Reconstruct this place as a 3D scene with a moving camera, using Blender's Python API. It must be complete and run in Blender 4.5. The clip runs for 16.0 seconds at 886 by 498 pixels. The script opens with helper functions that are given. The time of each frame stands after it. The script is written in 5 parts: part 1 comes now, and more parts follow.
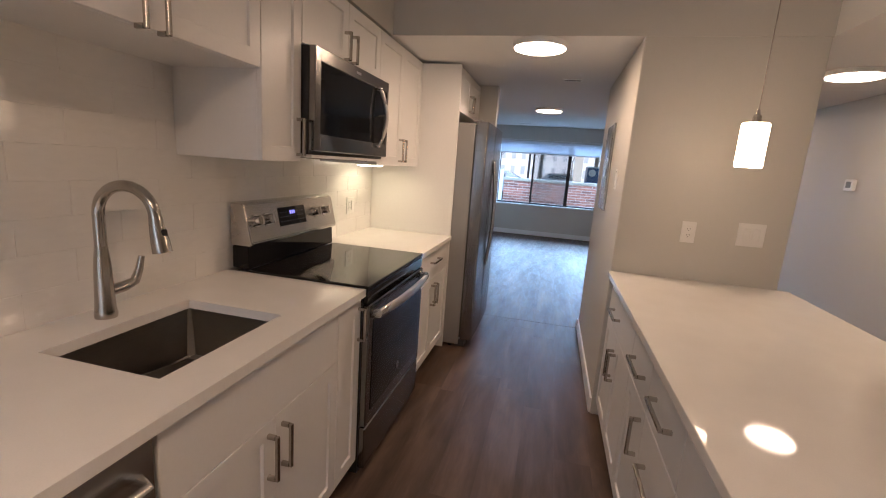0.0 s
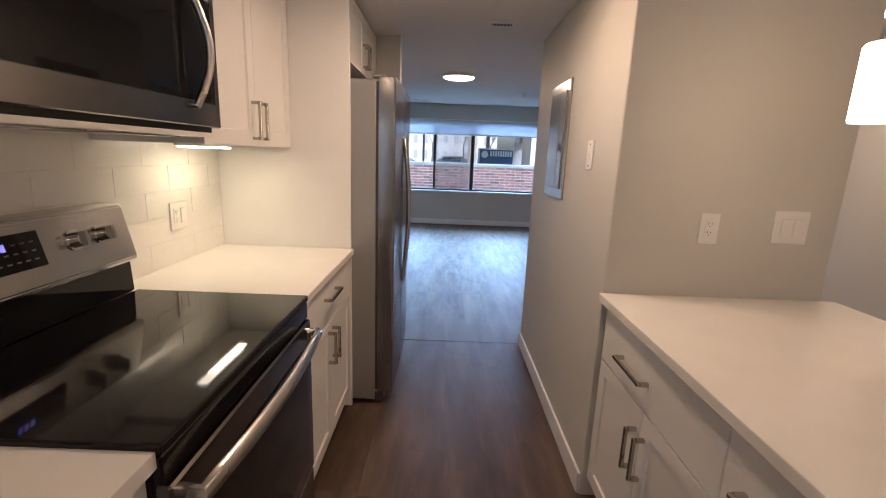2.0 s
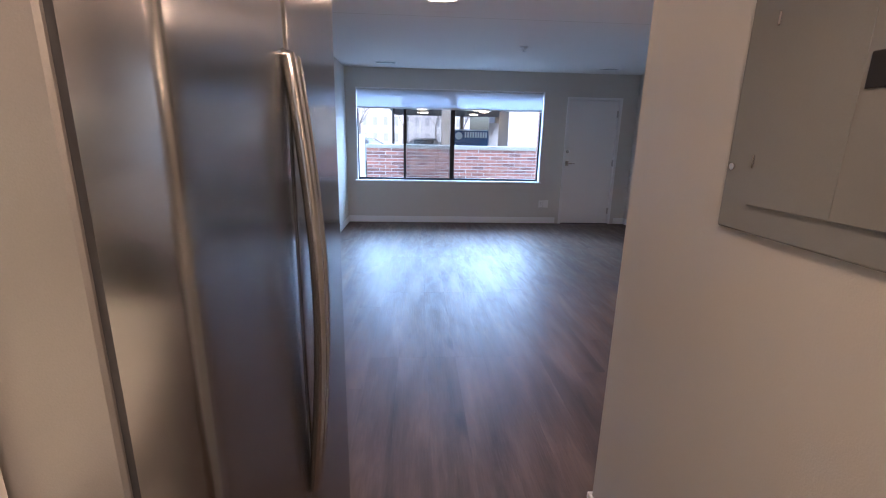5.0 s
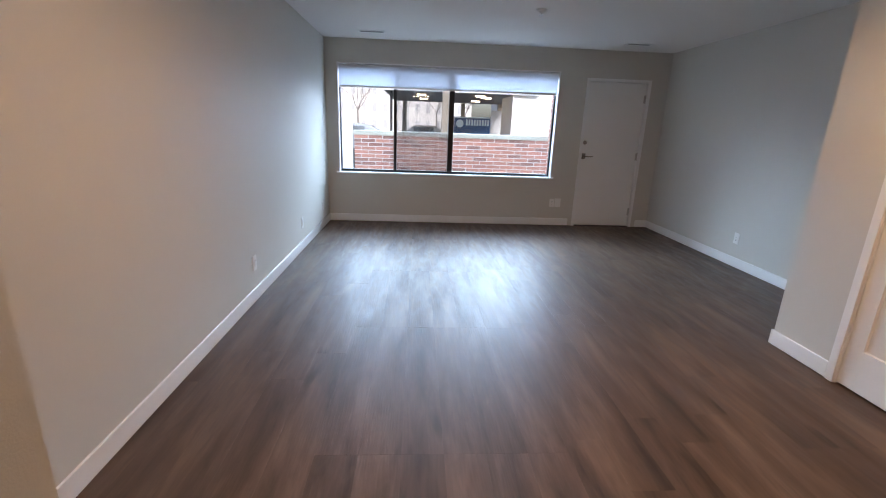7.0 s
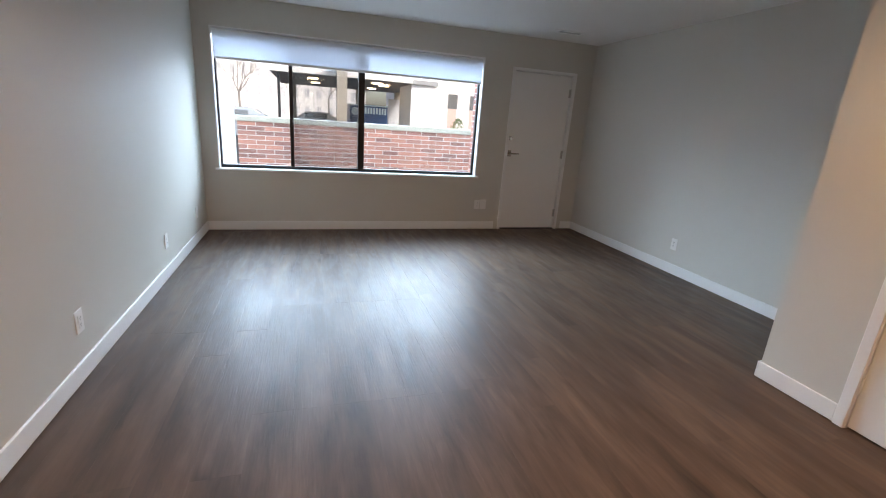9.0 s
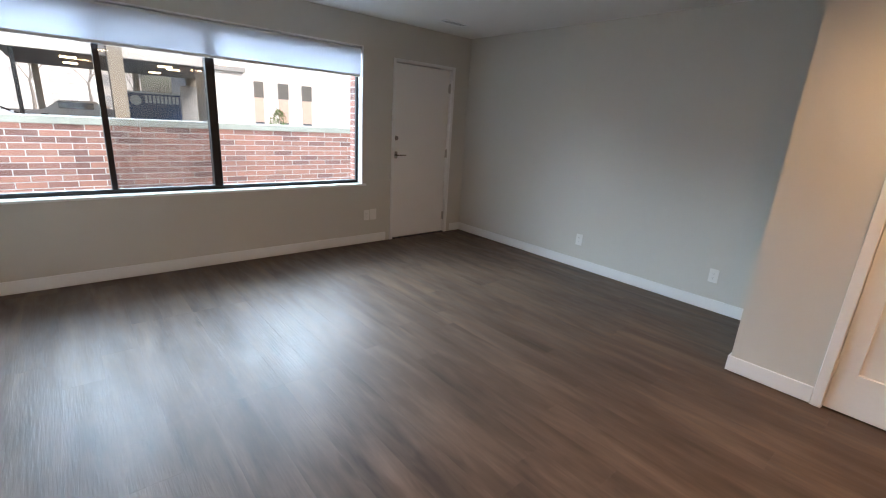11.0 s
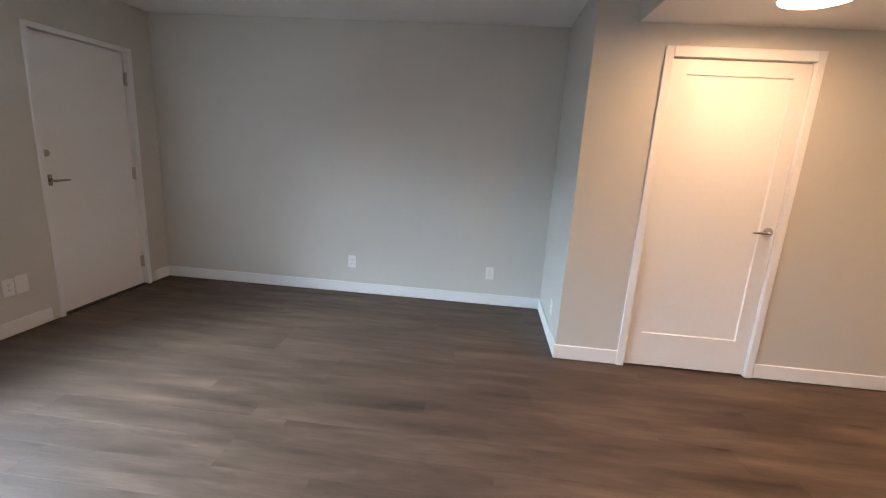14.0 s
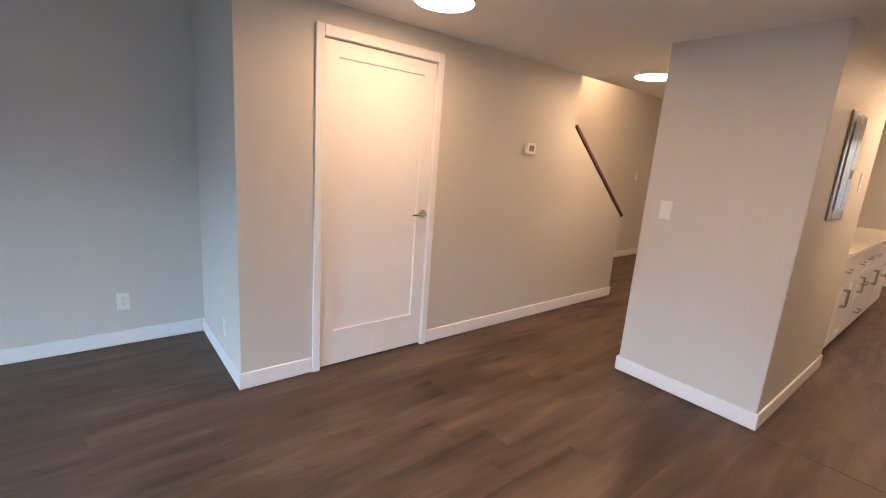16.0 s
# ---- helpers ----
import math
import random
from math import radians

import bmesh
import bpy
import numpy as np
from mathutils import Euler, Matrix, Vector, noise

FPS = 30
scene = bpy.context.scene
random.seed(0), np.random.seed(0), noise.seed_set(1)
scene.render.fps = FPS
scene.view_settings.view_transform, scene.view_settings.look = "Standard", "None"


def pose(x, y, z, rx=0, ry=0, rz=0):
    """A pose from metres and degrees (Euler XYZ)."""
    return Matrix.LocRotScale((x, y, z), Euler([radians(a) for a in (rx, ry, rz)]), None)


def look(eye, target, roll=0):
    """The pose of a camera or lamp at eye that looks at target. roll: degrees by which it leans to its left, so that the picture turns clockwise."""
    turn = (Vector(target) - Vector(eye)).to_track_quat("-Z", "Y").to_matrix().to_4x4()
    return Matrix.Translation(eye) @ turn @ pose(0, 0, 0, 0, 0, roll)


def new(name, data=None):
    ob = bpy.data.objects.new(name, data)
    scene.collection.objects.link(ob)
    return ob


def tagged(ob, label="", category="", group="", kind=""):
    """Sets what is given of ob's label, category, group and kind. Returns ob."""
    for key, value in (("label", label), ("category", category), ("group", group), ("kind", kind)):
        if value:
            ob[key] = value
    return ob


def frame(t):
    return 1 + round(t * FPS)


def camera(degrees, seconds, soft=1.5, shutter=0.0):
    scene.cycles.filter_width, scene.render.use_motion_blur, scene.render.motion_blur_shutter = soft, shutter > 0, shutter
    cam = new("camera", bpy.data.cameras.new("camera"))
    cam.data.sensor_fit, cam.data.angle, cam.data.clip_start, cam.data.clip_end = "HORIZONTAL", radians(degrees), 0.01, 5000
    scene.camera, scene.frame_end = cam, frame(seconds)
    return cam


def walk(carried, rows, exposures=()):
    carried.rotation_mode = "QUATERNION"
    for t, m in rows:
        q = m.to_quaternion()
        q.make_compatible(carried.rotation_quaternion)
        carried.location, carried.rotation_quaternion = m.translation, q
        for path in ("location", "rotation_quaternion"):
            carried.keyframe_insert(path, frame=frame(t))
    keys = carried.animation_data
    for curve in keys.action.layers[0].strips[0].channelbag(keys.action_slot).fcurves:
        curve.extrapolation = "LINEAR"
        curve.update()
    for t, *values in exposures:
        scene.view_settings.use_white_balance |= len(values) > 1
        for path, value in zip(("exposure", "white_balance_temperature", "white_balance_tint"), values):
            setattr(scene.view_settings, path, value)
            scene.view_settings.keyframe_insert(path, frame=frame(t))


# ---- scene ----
cam = camera(90.6, 16.0, soft=1.1)
PATH = [
    (0, (0.345, 0.369, 1.456), (-0.107, 2.279, 1.075), 4.1),
    (0.5, (0.255, 0.552, 1.445), (0.041, 2.496, 1.028), 3.8),
    (1, (0.209, 0.817, 1.445), (0.095, 2.771, 1.033), 3.6),
    (1.5, (0.116, 1.104, 1.434), (0.092, 3.06, 1.016), 3.0),
    (2, (0.097, 1.388, 1.416), (0.102, 3.343, 0.995), 2.2),
    (2.5, (0.118, 1.699, 1.418), (0.125, 3.654, 0.994), 2.0),
    (3, (0.088, 2.041, 1.4), (0.107, 3.991, 0.955), 1.8),
    (3.5, (0.071, 2.37, 1.397), (0.135, 4.313, 0.926), 1.4),
    (4, (0.093, 2.677, 1.399), (0.166, 4.618, 0.922), 1.5),
    (4.5, (0.089, 2.969, 1.384), (0.178, 4.908, 0.903), 1.5),
    (5, (0.071, 3.226, 1.372), (0.193, 5.161, 0.881), 1.2),
    (7.5, (0.202, 4.47, 1.355), (0.338, 6.387, 0.8), 2.5),
    (8, (0.13, 4.707, 1.374), (0.534, 6.585, 0.818), 3.5),
    (8.5, (0.085, 4.943, 1.345), (0.641, 6.783, 0.792), 4.2),
    (9, (0.045, 5.142, 1.356), (0.627, 6.971, 0.794), 4.1),
    (9.5, (-0.144, 5.354, 1.364), (0.749, 7.056, 0.812), 4.8),
    (12, (-0.441, 6.679, 1.43), (1.037, 7.916, 0.895), 2.9),
    (12.5, (-0.439, 6.906, 1.382), (1.236, 7.878, 0.881), 3.2),
    (13, (-0.399, 7.123, 1.392), (1.376, 7.895, 0.889), 3.7),
    (13.5, (-0.33, 7.227, 1.391), (1.522, 7.813, 0.915), 4.0),
    (14, (-0.297, 7.381, 1.39), (1.645, 7.555, 0.945), 3.5),
    (14.5, (-0.228, 7.47, 1.391), (1.695, 7.139, 0.954), 2.5),
    (15, (-0.112, 7.447, 1.433), (1.713, 6.764, 0.983), 3.8),
    (15.5, (0.0, 7.401, 1.415), (1.704, 6.446, 0.985), 4.8),
    (16, (0.155, 7.421, 1.412), (1.663, 6.175, 0.993), 4.3),
]
EXPOSURES = [
    (0.0, 0.02, 5300, 14), (1.5, 0.04, 5280, 14), (3.5, -0.20, 5350, 16), (4.2, -0.24, 5150, 16), (5.0, 0.24, 5280, 20), (7.5, 0.30, 6550, 17), (9.0, 0.33, 6800, 16), (13.2, 0.55, 7000, 16), (14.5, 0.68, 6850, 20), (16.0, 0.57, 6450, 20),
]
walk(cam, [(t, look(eye, target, roll)) for t, eye, target, roll in PATH], EXPOSURES)


# ---- world and light ----
world = bpy.data.worlds.new("sky")
scene.world = world
world.use_nodes = True
wn = world.node_tree
sky = wn.nodes.new("ShaderNodeTexSky")
sky.sky_type, sky.sun_disc = "NISHITA", False
sky.sun_elevation, sky.sun_rotation = radians(38), radians(150)
sky.air_density, sky.dust_density, sky.ozone_density = 1.0, 3.0, 1.0
SKY_STRENGTH = 0.15
wn.nodes["Background"].inputs["Strength"].default_value = SKY_STRENGTH
wn.links.new(sky.outputs[0], wn.nodes["Background"].inputs[0])

sun = new("sun", bpy.data.lights.new("sun", "SUN"))
sun.data.energy, sun.data.angle, sun.data.color = 4.6, radians(20), (1.0, 0.98, 0.95)
sun.matrix_world = pose(0, 0, 30, 52, 0, 30)

WARM = (1.0, 0.585, 0.30)


def disc_lamp(name, x, y, z, radius, watts, color=WARM):
    d = bpy.data.lights.new(name, "AREA")
    d.shape, d.size, d.energy, d.color = "DISK", 2 * radius, watts, color
    ob = new(name, d)
    ob.matrix_world = pose(x, y, z)
    return ob


# Last two are unseen additions that light the kitchen end and stair wall.
LAMPS = [(0.18, 3.165), (0.20, 5.945), (2.06, 5.955), (2.07, 3.74), (0.45, -0.10), (3.20, 2.15)]
WATTS = [8.0, 8.2, 5.8, 4.4, 14.5, 11.0]
HALL_CEIL, HIGH_CEIL, STAIR_CEIL = 2.187, 2.40, 3.0
for (lx, ly), watts in zip(LAMPS, WATTS):
    disc_lamp("ceiling_lamp_light", lx, ly, (STAIR_CEIL if lx > 3 else HIGH_CEIL if ly < 2.9 and lx < 1.5 else HALL_CEIL) - 0.045, 0.13, watts)
# area lamp hung out of sight above the patio, standing in for sky light through the window
day = bpy.data.lights.new("sky_fill_lamp", "AREA")
day.shape, day.size, day.size_y, day.energy, day.color = "RECTANGLE", 10.0, 4.5, 3700, (0.56, 0.79, 1.0)
new("sky_fill_lamp", day).matrix_world = look((0.2, 16.3, 4.75), (0.585, 10.5, 1.4))

# daylight that stands in the opening of the kitchen's rear window
rear_day = bpy.data.lights.new("rear_window_daylight", "AREA")
rear_day.shape, rear_day.size, rear_day.size_y, rear_day.energy, rear_day.color = "RECTANGLE", 1.18, 1.06, 2.4, (0.66, 0.84, 1.0)
new("rear_window_daylight", rear_day).matrix_world = look((-0.31, -1.74, 1.53), (-0.31, 0.0, 1.40))

# ---- materials ----


def material(name, color, rough=0.5, metal=0.0, var=0.06, scale=6.0, fine=80.0, bump=0.0, bump_scale=120.0, coat=0.0, aniso=0.0, stretch=(1, 1, 1), rough_var=0.04, spec=0.5):
    m = bpy.data.materials.new(name)
    m.use_nodes = True
    nt = m.node_tree
    b = nt.nodes["Principled BSDF"]
    b.inputs["Metallic"].default_value = metal
    b.inputs["Coat Weight"].default_value = coat
    b.inputs["Anisotropic"].default_value = aniso
    b.inputs["Specular IOR Level"].default_value = spec
    geo = nt.nodes.new("ShaderNodeNewGeometry")
    mp = nt.nodes.new("ShaderNodeMapping")
    mp.inputs["Scale"].default_value = stretch
    nt.links.new(geo.outputs["Position"], mp.inputs["Vector"])
    tones = []
    for sc in (scale, fine):
        n = nt.nodes.new("ShaderNodeTexNoise")
        n.inputs["Scale"].default_value, n.inputs["Detail"].default_value = sc, 5
        nt.links.new(mp.outputs[0], n.inputs["Vector"])
        tones.append(n)
    add = nt.nodes.new("ShaderNodeMath")
    add.operation = "ADD"
    nt.links.new(tones[0].outputs[0], add.inputs[0])
    nt.links.new(tones[1].outputs[0], add.inputs[1])
    rng = nt.nodes.new("ShaderNodeMapRange")
    rng.inputs["From Min"].default_value, rng.inputs["From Max"].default_value = 0.6, 1.4
    rng.inputs["To Min"].default_value, rng.inputs["To Max"].default_value = 1 - var, 1 + var
    nt.links.new(add.outputs[0], rng.inputs[0])
    mix = nt.nodes.new("ShaderNodeVectorMath")
    mix.operation = "SCALE"
    mix.inputs[0].default_value = color
    nt.links.new(rng.outputs[0], mix.inputs["Scale"])
    nt.links.new(mix.outputs[0], b.inputs["Base Color"])
    rr = nt.nodes.new("ShaderNodeMapRange")
    rr.inputs["From Min"].default_value, rr.inputs["From Max"].default_value = 0.3, 0.7
    rr.inputs["To Min"].default_value, rr.inputs["To Max"].default_value = max(0.0, rough - rough_var), min(1.0, rough + rough_var)
    nt.links.new(tones[0].outputs[0], rr.inputs[0])
    nt.links.new(rr.outputs[0], b.inputs["Roughness"])
    if bump:
        n = nt.nodes.new("ShaderNodeTexNoise")
        n.inputs["Scale"].default_value, n.inputs["Detail"].default_value = bump_scale, 3
        nt.links.new(mp.outputs[0], n.inputs["Vector"])
        bp = nt.nodes.new("ShaderNodeBump")
        bp.inputs["Strength"].default_value, bp.inputs["Distance"].default_value = bump, 0.002
        nt.links.new(n.outputs[0], bp.inputs["Height"])
        nt.links.new(bp.outputs[0], b.inputs["Normal"])
    return m


def brushed(m, amount):
    """Turns a metal's gloss into that of upright brushing: highlights spread sideways."""
    nt = m.node_tree
    t = nt.nodes.new("ShaderNodeTangent")
    t.direction_type, t.axis = "RADIAL", "Z"
    b = nt.nodes["Principled BSDF"]
    b.inputs["Anisotropic"].default_value = amount
    nt.links.new(t.outputs[0], b.inputs["Tangent"])
    return m


def emitting(name, color, strength):
    m = material(name, (0.9, 0.88, 0.84), 0.4)
    b = m.node_tree.nodes["Principled BSDF"]
    b.inputs["Emission Color"].default_value = (*color, 1)
    b.inputs["Emission Strength"].default_value = strength
    return m


wall_paint = material("wall_paint", (0.58, 0.562, 0.512), 0.55, var=0.025, scale=1.5, fine=220, bump=0.25, bump_scale=260)
ceiling_paint = material("ceiling_paint", (0.79, 0.78, 0.76), 0.8, var=0.02, scale=1.2, fine=200, bump=0.3, bump_scale=220)
trim_paint = material("trim_paint", (0.80, 0.80, 0.79), 0.36, var=0.02, scale=3, fine=90, bump=0.05)
door_paint = material("door_paint", (0.80, 0.79, 0.77), 0.37, var=0.02, scale=2, fine=60, bump=0.06)
cabinet_paint = material("cabinet_paint", (0.80, 0.79, 0.765), 0.35, var=0.02, scale=3, fine=90, bump=0.04)
quartz = material("white_quartz", (0.84, 0.82, 0.78), 0.05, var=0.04, scale=9, fine=420, rough_var=0.015)
tile_glaze = material("tile_glaze", (0.80, 0.785, 0.75), 0.10, var=0.03, scale=5, fine=40, bump=0.8, bump_scale=22, stretch=(1, 0.5, 1.6), rough_var=0.04)
grout = material("tile_grout", (0.80, 0.785, 0.75), 0.9, var=0.06, fine=300)
steel = material("brushed_stainless_steel", (0.50, 0.49, 0.475), 0.22, 1.0, var=0.05, scale=4, fine=60, stretch=(1, 1, 0.02), bump=0.05, bump_scale=300, rough_var=0.03)
fridge_steel = brushed(material("satin_door_steel", (0.36, 0.355, 0.35), 0.24, 1.0, var=0.05, scale=4, fine=60, stretch=(1, 1, 0.02), rough_var=0.02), 0.9)
steel_side = material("grey_enamelled_steel", (0.34, 0.33, 0.31), 0.42, 0.5, var=0.04, scale=4, fine=400, bump=0.15, bump_scale=500)
steel_level = material("brushed_steel_level", (0.56, 0.545, 0.52), 0.27, 1.0, var=0.05, scale=4, fine=60, stretch=(1, 0.02, 1), bump=0.05, bump_scale=300, rough_var=0.03)
sink_steel = material("satin_sink_steel", (0.33, 0.315, 0.295), 0.36, 1.0, var=0.08, scale=6, fine=200, stretch=(1, 0.1, 1))
dark_steel = material("dark_brushed_steel", (0.24, 0.23, 0.22), 0.22, 1.0, var=0.05, scale=4, fine=60, stretch=(1, 0.02, 1), bump=0.05, bump_scale=300, rough_var=0.03)
nickel = material("brushed_nickel", (0.46, 0.43, 0.39), 0.22, 1.0, var=0.04, fine=150)
hinge_metal = material("satin_hinge_metal", (0.50, 0.48, 0.45), 0.45, 0.5, var=0.05, fine=150)
chrome = material("chrome", (0.75, 0.74, 0.72), 0.10, 1.0, var=0.02)
black_glass = material("black_ceramic_glass", (0.008, 0.008, 0.009), 0.05, var=0.1, rough_var=0.02, spec=0.35)
black_plastic = material("black_plastic", (0.012, 0.012, 0.013), 0.34, var=0.1, fine=200)
dark_plastic = material("dark_grey_plastic", (0.05, 0.05, 0.052), 0.4, var=0.1)
white_plastic = material("white_plastic", (0.78, 0.77, 0.74), 0.35, var=0.015)
slot_dark = material("slot_dark", (0.03, 0.03, 0.03), 0.6)
panel_grey = material("grey_panel_enamel", (0.28, 0.285, 0.27), 0.21, 0.25, var=0.03, scale=5, fine=300, bump=0.06, bump_scale=120, rough_var=0.03)
frame_black = material("black_aluminium", (0.012, 0.013, 0.015), 0.38, 0.3, var=0.1)
cap_wood = material("dark_stained_wood", (0.075, 0.036, 0.02), 0.38, var=0.3, scale=5, fine=60, stretch=(8, 1, 8), bump=0.1)
cap_stone = material("limestone_cap", (0.42, 0.38, 0.31), 0.8, var=0.12, scale=4, fine=90, bump=0.4, bump_scale=60)
mortar = material("mortar", (0.72, 0.69, 0.65), 0.95, var=0.1, fine=200, bump=0.5)
concrete = material("concrete", (0.46, 0.45, 0.43), 0.85, var=0.12, scale=1.5, fine=60, bump=0.4)
asphalt = material("asphalt", (0.055, 0.055, 0.056), 0.9, var=0.2, scale=0.5, fine=80, bump=0.5)
off_white_stucco = material("pale_stucco", (0.80, 0.79, 0.77), 0.85, var=0.06, scale=1.0, fine=60, bump=0.3)
pink_brick = material("pink_brick_panel", (0.58, 0.42, 0.37), 0.9, var=0.15, scale=2, fine=30)
dark_glass = material("dark_window_glass", (0.11, 0.12, 0.13), 0.08, var=0.1)
# grey raised in tone: glare and haze over the deck are in it
deck_grey = material("deck_metal", (0.27, 0.275, 0.28), 0.6, var=0.1)
post_grey = material("post_paint", (0.13, 0.14, 0.155), 0.5, var=0.08)
sign_blue = material("blue_sign_paint", (0.02, 0.075, 0.20), 0.4, var=0.1)
sign_pale = material("pale_sign_paint", (0.55, 0.68, 0.75), 0.4, var=0.05)
bark = material("grey_bark", (0.25, 0.235, 0.22), 0.9, var=0.3, scale=6, fine=60, bump=0.6)
# pale grey with the haze of distance mixed into its colour
hazy_glass = material("haze_paled_glass", (0.50, 0.52, 0.54), 0.3, var=0.2)
leaf = material("evergreen_leaf", (0.10, 0.16, 0.045), 0.6, var=0.3, scale=6, fine=40)
# car paint lightened so that distance haze sits in its colour
car_paint = material("car_paint", (0.42, 0.44, 0.47), 0.2, 0.4, var=0.05, coat=0.6)
rubber = material("tyre_rubber", (0.02, 0.02, 0.02), 0.8)
subfloor = material("subfloor", (0.035, 0.028, 0.022), 0.95, var=0.1, fine=100)
# dark wall colour: the gloom of stairwell and closet is painted in
dark_space = material("painted_darkness", (0.10, 0.095, 0.09), 0.9, var=0.05)
lamp_glow = emitting("lamp_diffuser", (1.0, 0.70, 0.43), 26.0)
pendant_glow = emitting("pendant_glass", (1.0, 0.64, 0.34), 22.0)
strip_glow = emitting("strip_diffuser", (1.0, 0.78, 0.48), 10.0)
led_blue = emitting("clock_digits", (0.03, 0.08, 1.0), 0.8)


def glass_material(name, tint, rough=0.0):
    m = bpy.data.materials.new(name)
    m.use_nodes = True
    b = m.node_tree.nodes["Principled BSDF"]
    b.inputs["Base Color"].default_value = (*tint, 1)
    b.inputs["Roughness"].default_value = rough
    b.inputs["Transmission Weight"].default_value = 1.0
    b.inputs["IOR"].default_value = 1.45
    return m


pane_glass = glass_material("clear_pane", (0.98, 0.99, 0.99))


def seethrough(name, color, share, translucent=False):
    m = bpy.data.materials.new(name)
    m.use_nodes = True
    nt = m.node_tree
    nt.nodes.remove(nt.nodes["Principled BSDF"])
    d = nt.nodes.new("ShaderNodeBsdfDiffuse")
    d.inputs[0].default_value = (*color, 1)
    o = nt.nodes.new("ShaderNodeBsdfTranslucent" if translucent else "ShaderNodeBsdfTransparent")
    if translucent:
        o.inputs[0].default_value = (*color, 1)
    mx = nt.nodes.new("ShaderNodeMixShader")
    mx.inputs[0].default_value = share
    nt.links.new(d.outputs[0], mx.inputs[1])
    nt.links.new(o.outputs[0], mx.inputs[2])
    nt.links.new(mx.outputs[0], nt.nodes["Material Output"].inputs[0])
    return m


insect_mesh = seethrough("insect_mesh", (0.12, 0.12, 0.12), 0.72)
shade_cloth = seethrough("shade_cloth", (0.78, 0.80, 0.85), 0.33, True)


def plank_material():
    m = bpy.data.materials.new("vinyl_plank")
    m.use_nodes = True
    nt = m.node_tree
    b = nt.nodes["Principled BSDF"]
    geo, info = nt.nodes.new("ShaderNodeNewGeometry"), nt.nodes.new("ShaderNodeObjectInfo")
    shift = nt.nodes.new("ShaderNodeVectorMath")
    shift.operation = "MULTIPLY_ADD"
    comb = nt.nodes.new("ShaderNodeCombineXYZ")
    for n in range(3):
        nt.links.new(info.outputs["Random"], comb.inputs[n])
    shift.inputs[1].default_value = (40, 70, 13)
    nt.links.new(comb.outputs[0], shift.inputs[0])
    nt.links.new(geo.outputs["Position"], shift.inputs[2])

    def noise_at(stretch, scale, detail, distort=0.0, own=True):
        mp = nt.nodes.new("ShaderNodeMapping")
        mp.inputs["Scale"].default_value = stretch
        nt.links.new(shift.outputs[0] if own else geo.outputs["Position"], mp.inputs["Vector"])
        n = nt.nodes.new("ShaderNodeTexNoise")
        n.inputs["Scale"].default_value, n.inputs["Detail"].default_value = scale, detail
        n.inputs["Distortion"].default_value = distort
        nt.links.new(mp.outputs[0], n.inputs["Vector"])
        return n

    broad, run_on = noise_at((1, 0.16, 1), 8, 4, 0.5), noise_at((1, 0.16, 1), 7, 4, 0.5, own=False)
    figure = nt.nodes.new("ShaderNodeMix")
    figure.inputs[0].default_value = 0.5
    nt.links.new(broad.outputs[0], figure.inputs[2])
    nt.links.new(run_on.outputs[0], figure.inputs[3])
    grain = noise_at((1, 0.07, 1), 110, 3)
    ramp = nt.nodes.new("ShaderNodeValToRGB")
    e = ramp.color_ramp.elements
    e[0].position, e[0].color = 0.33, (0.040, 0.025, 0.0175, 1)
    e[1].position, e[1].color = 0.68, (0.172, 0.113, 0.079, 1)
    mid = ramp.color_ramp.elements.new(0.5)
    mid.color = (0.094, 0.062, 0.0445, 1)
    streak = noise_at((1, 0.2, 1), 20, 3, 1.0)
    mix = nt.nodes.new("ShaderNodeMath")
    mix.operation = "MULTIPLY_ADD"
    mix.inputs[1].default_value = 0.06
    nt.links.new(grain.outputs[0], mix.inputs[0])
    sub = nt.nodes.new("ShaderNodeMath")
    sub.operation = "SUBTRACT"
    sub.inputs[1].default_value = 0.03
    both = nt.nodes.new("ShaderNodeMix")
    both.inputs[0].default_value = 0.22
    nt.links.new(figure.outputs[0], both.inputs[2])
    nt.links.new(streak.outputs[0], both.inputs[3])
    nt.links.new(both.outputs[0], sub.inputs[0])
    nt.links.new(sub.outputs[0], mix.inputs[2])
    nt.links.new(mix.outputs[0], ramp.inputs[0])
    tone = nt.nodes.new("ShaderNodeMapRange")
    tone.inputs["To Min"].default_value, tone.inputs["To Max"].default_value = 0.95, 1.05
    nt.links.new(info.outputs["Random"], tone.inputs[0])
    sc = nt.nodes.new("ShaderNodeVectorMath")
    sc.operation = "SCALE"
    nt.links.new(ramp.outputs[0], sc.inputs[0])
    mp = nt.nodes.new("ShaderNodeMapping")
    mp.inputs["Scale"].default_value = (1, 0.34, 1)
    nt.links.new(shift.outputs[0], mp.inputs["Vector"])
    warp = nt.nodes.new("ShaderNodeVectorMath")
    warp.operation = "MULTIPLY_ADD"
    warp.inputs[1].default_value = (0.06, 0.06, 0.0)
    nt.links.new(streak.outputs["Color"], warp.inputs[0])
    nt.links.new(mp.outputs[0], warp.inputs[2])
    knots = nt.nodes.new("ShaderNodeTexVoronoi")
    knots.inputs["Scale"].default_value = 2.6
    nt.links.new(warp.outputs[0], knots.inputs["Vector"])
    dark = nt.nodes.new("ShaderNodeMapRange")
    dark.inputs["From Min"].default_value, dark.inputs["From Max"].default_value = 0.01, 0.12
    dark.inputs["To Min"].default_value, dark.inputs["To Max"].default_value = 0.35, 1.0
    nt.links.new(knots.outputs["Distance"], dark.inputs[0])
    shade_tone = nt.nodes.new("ShaderNodeMath")
    shade_tone.operation = "MULTIPLY"
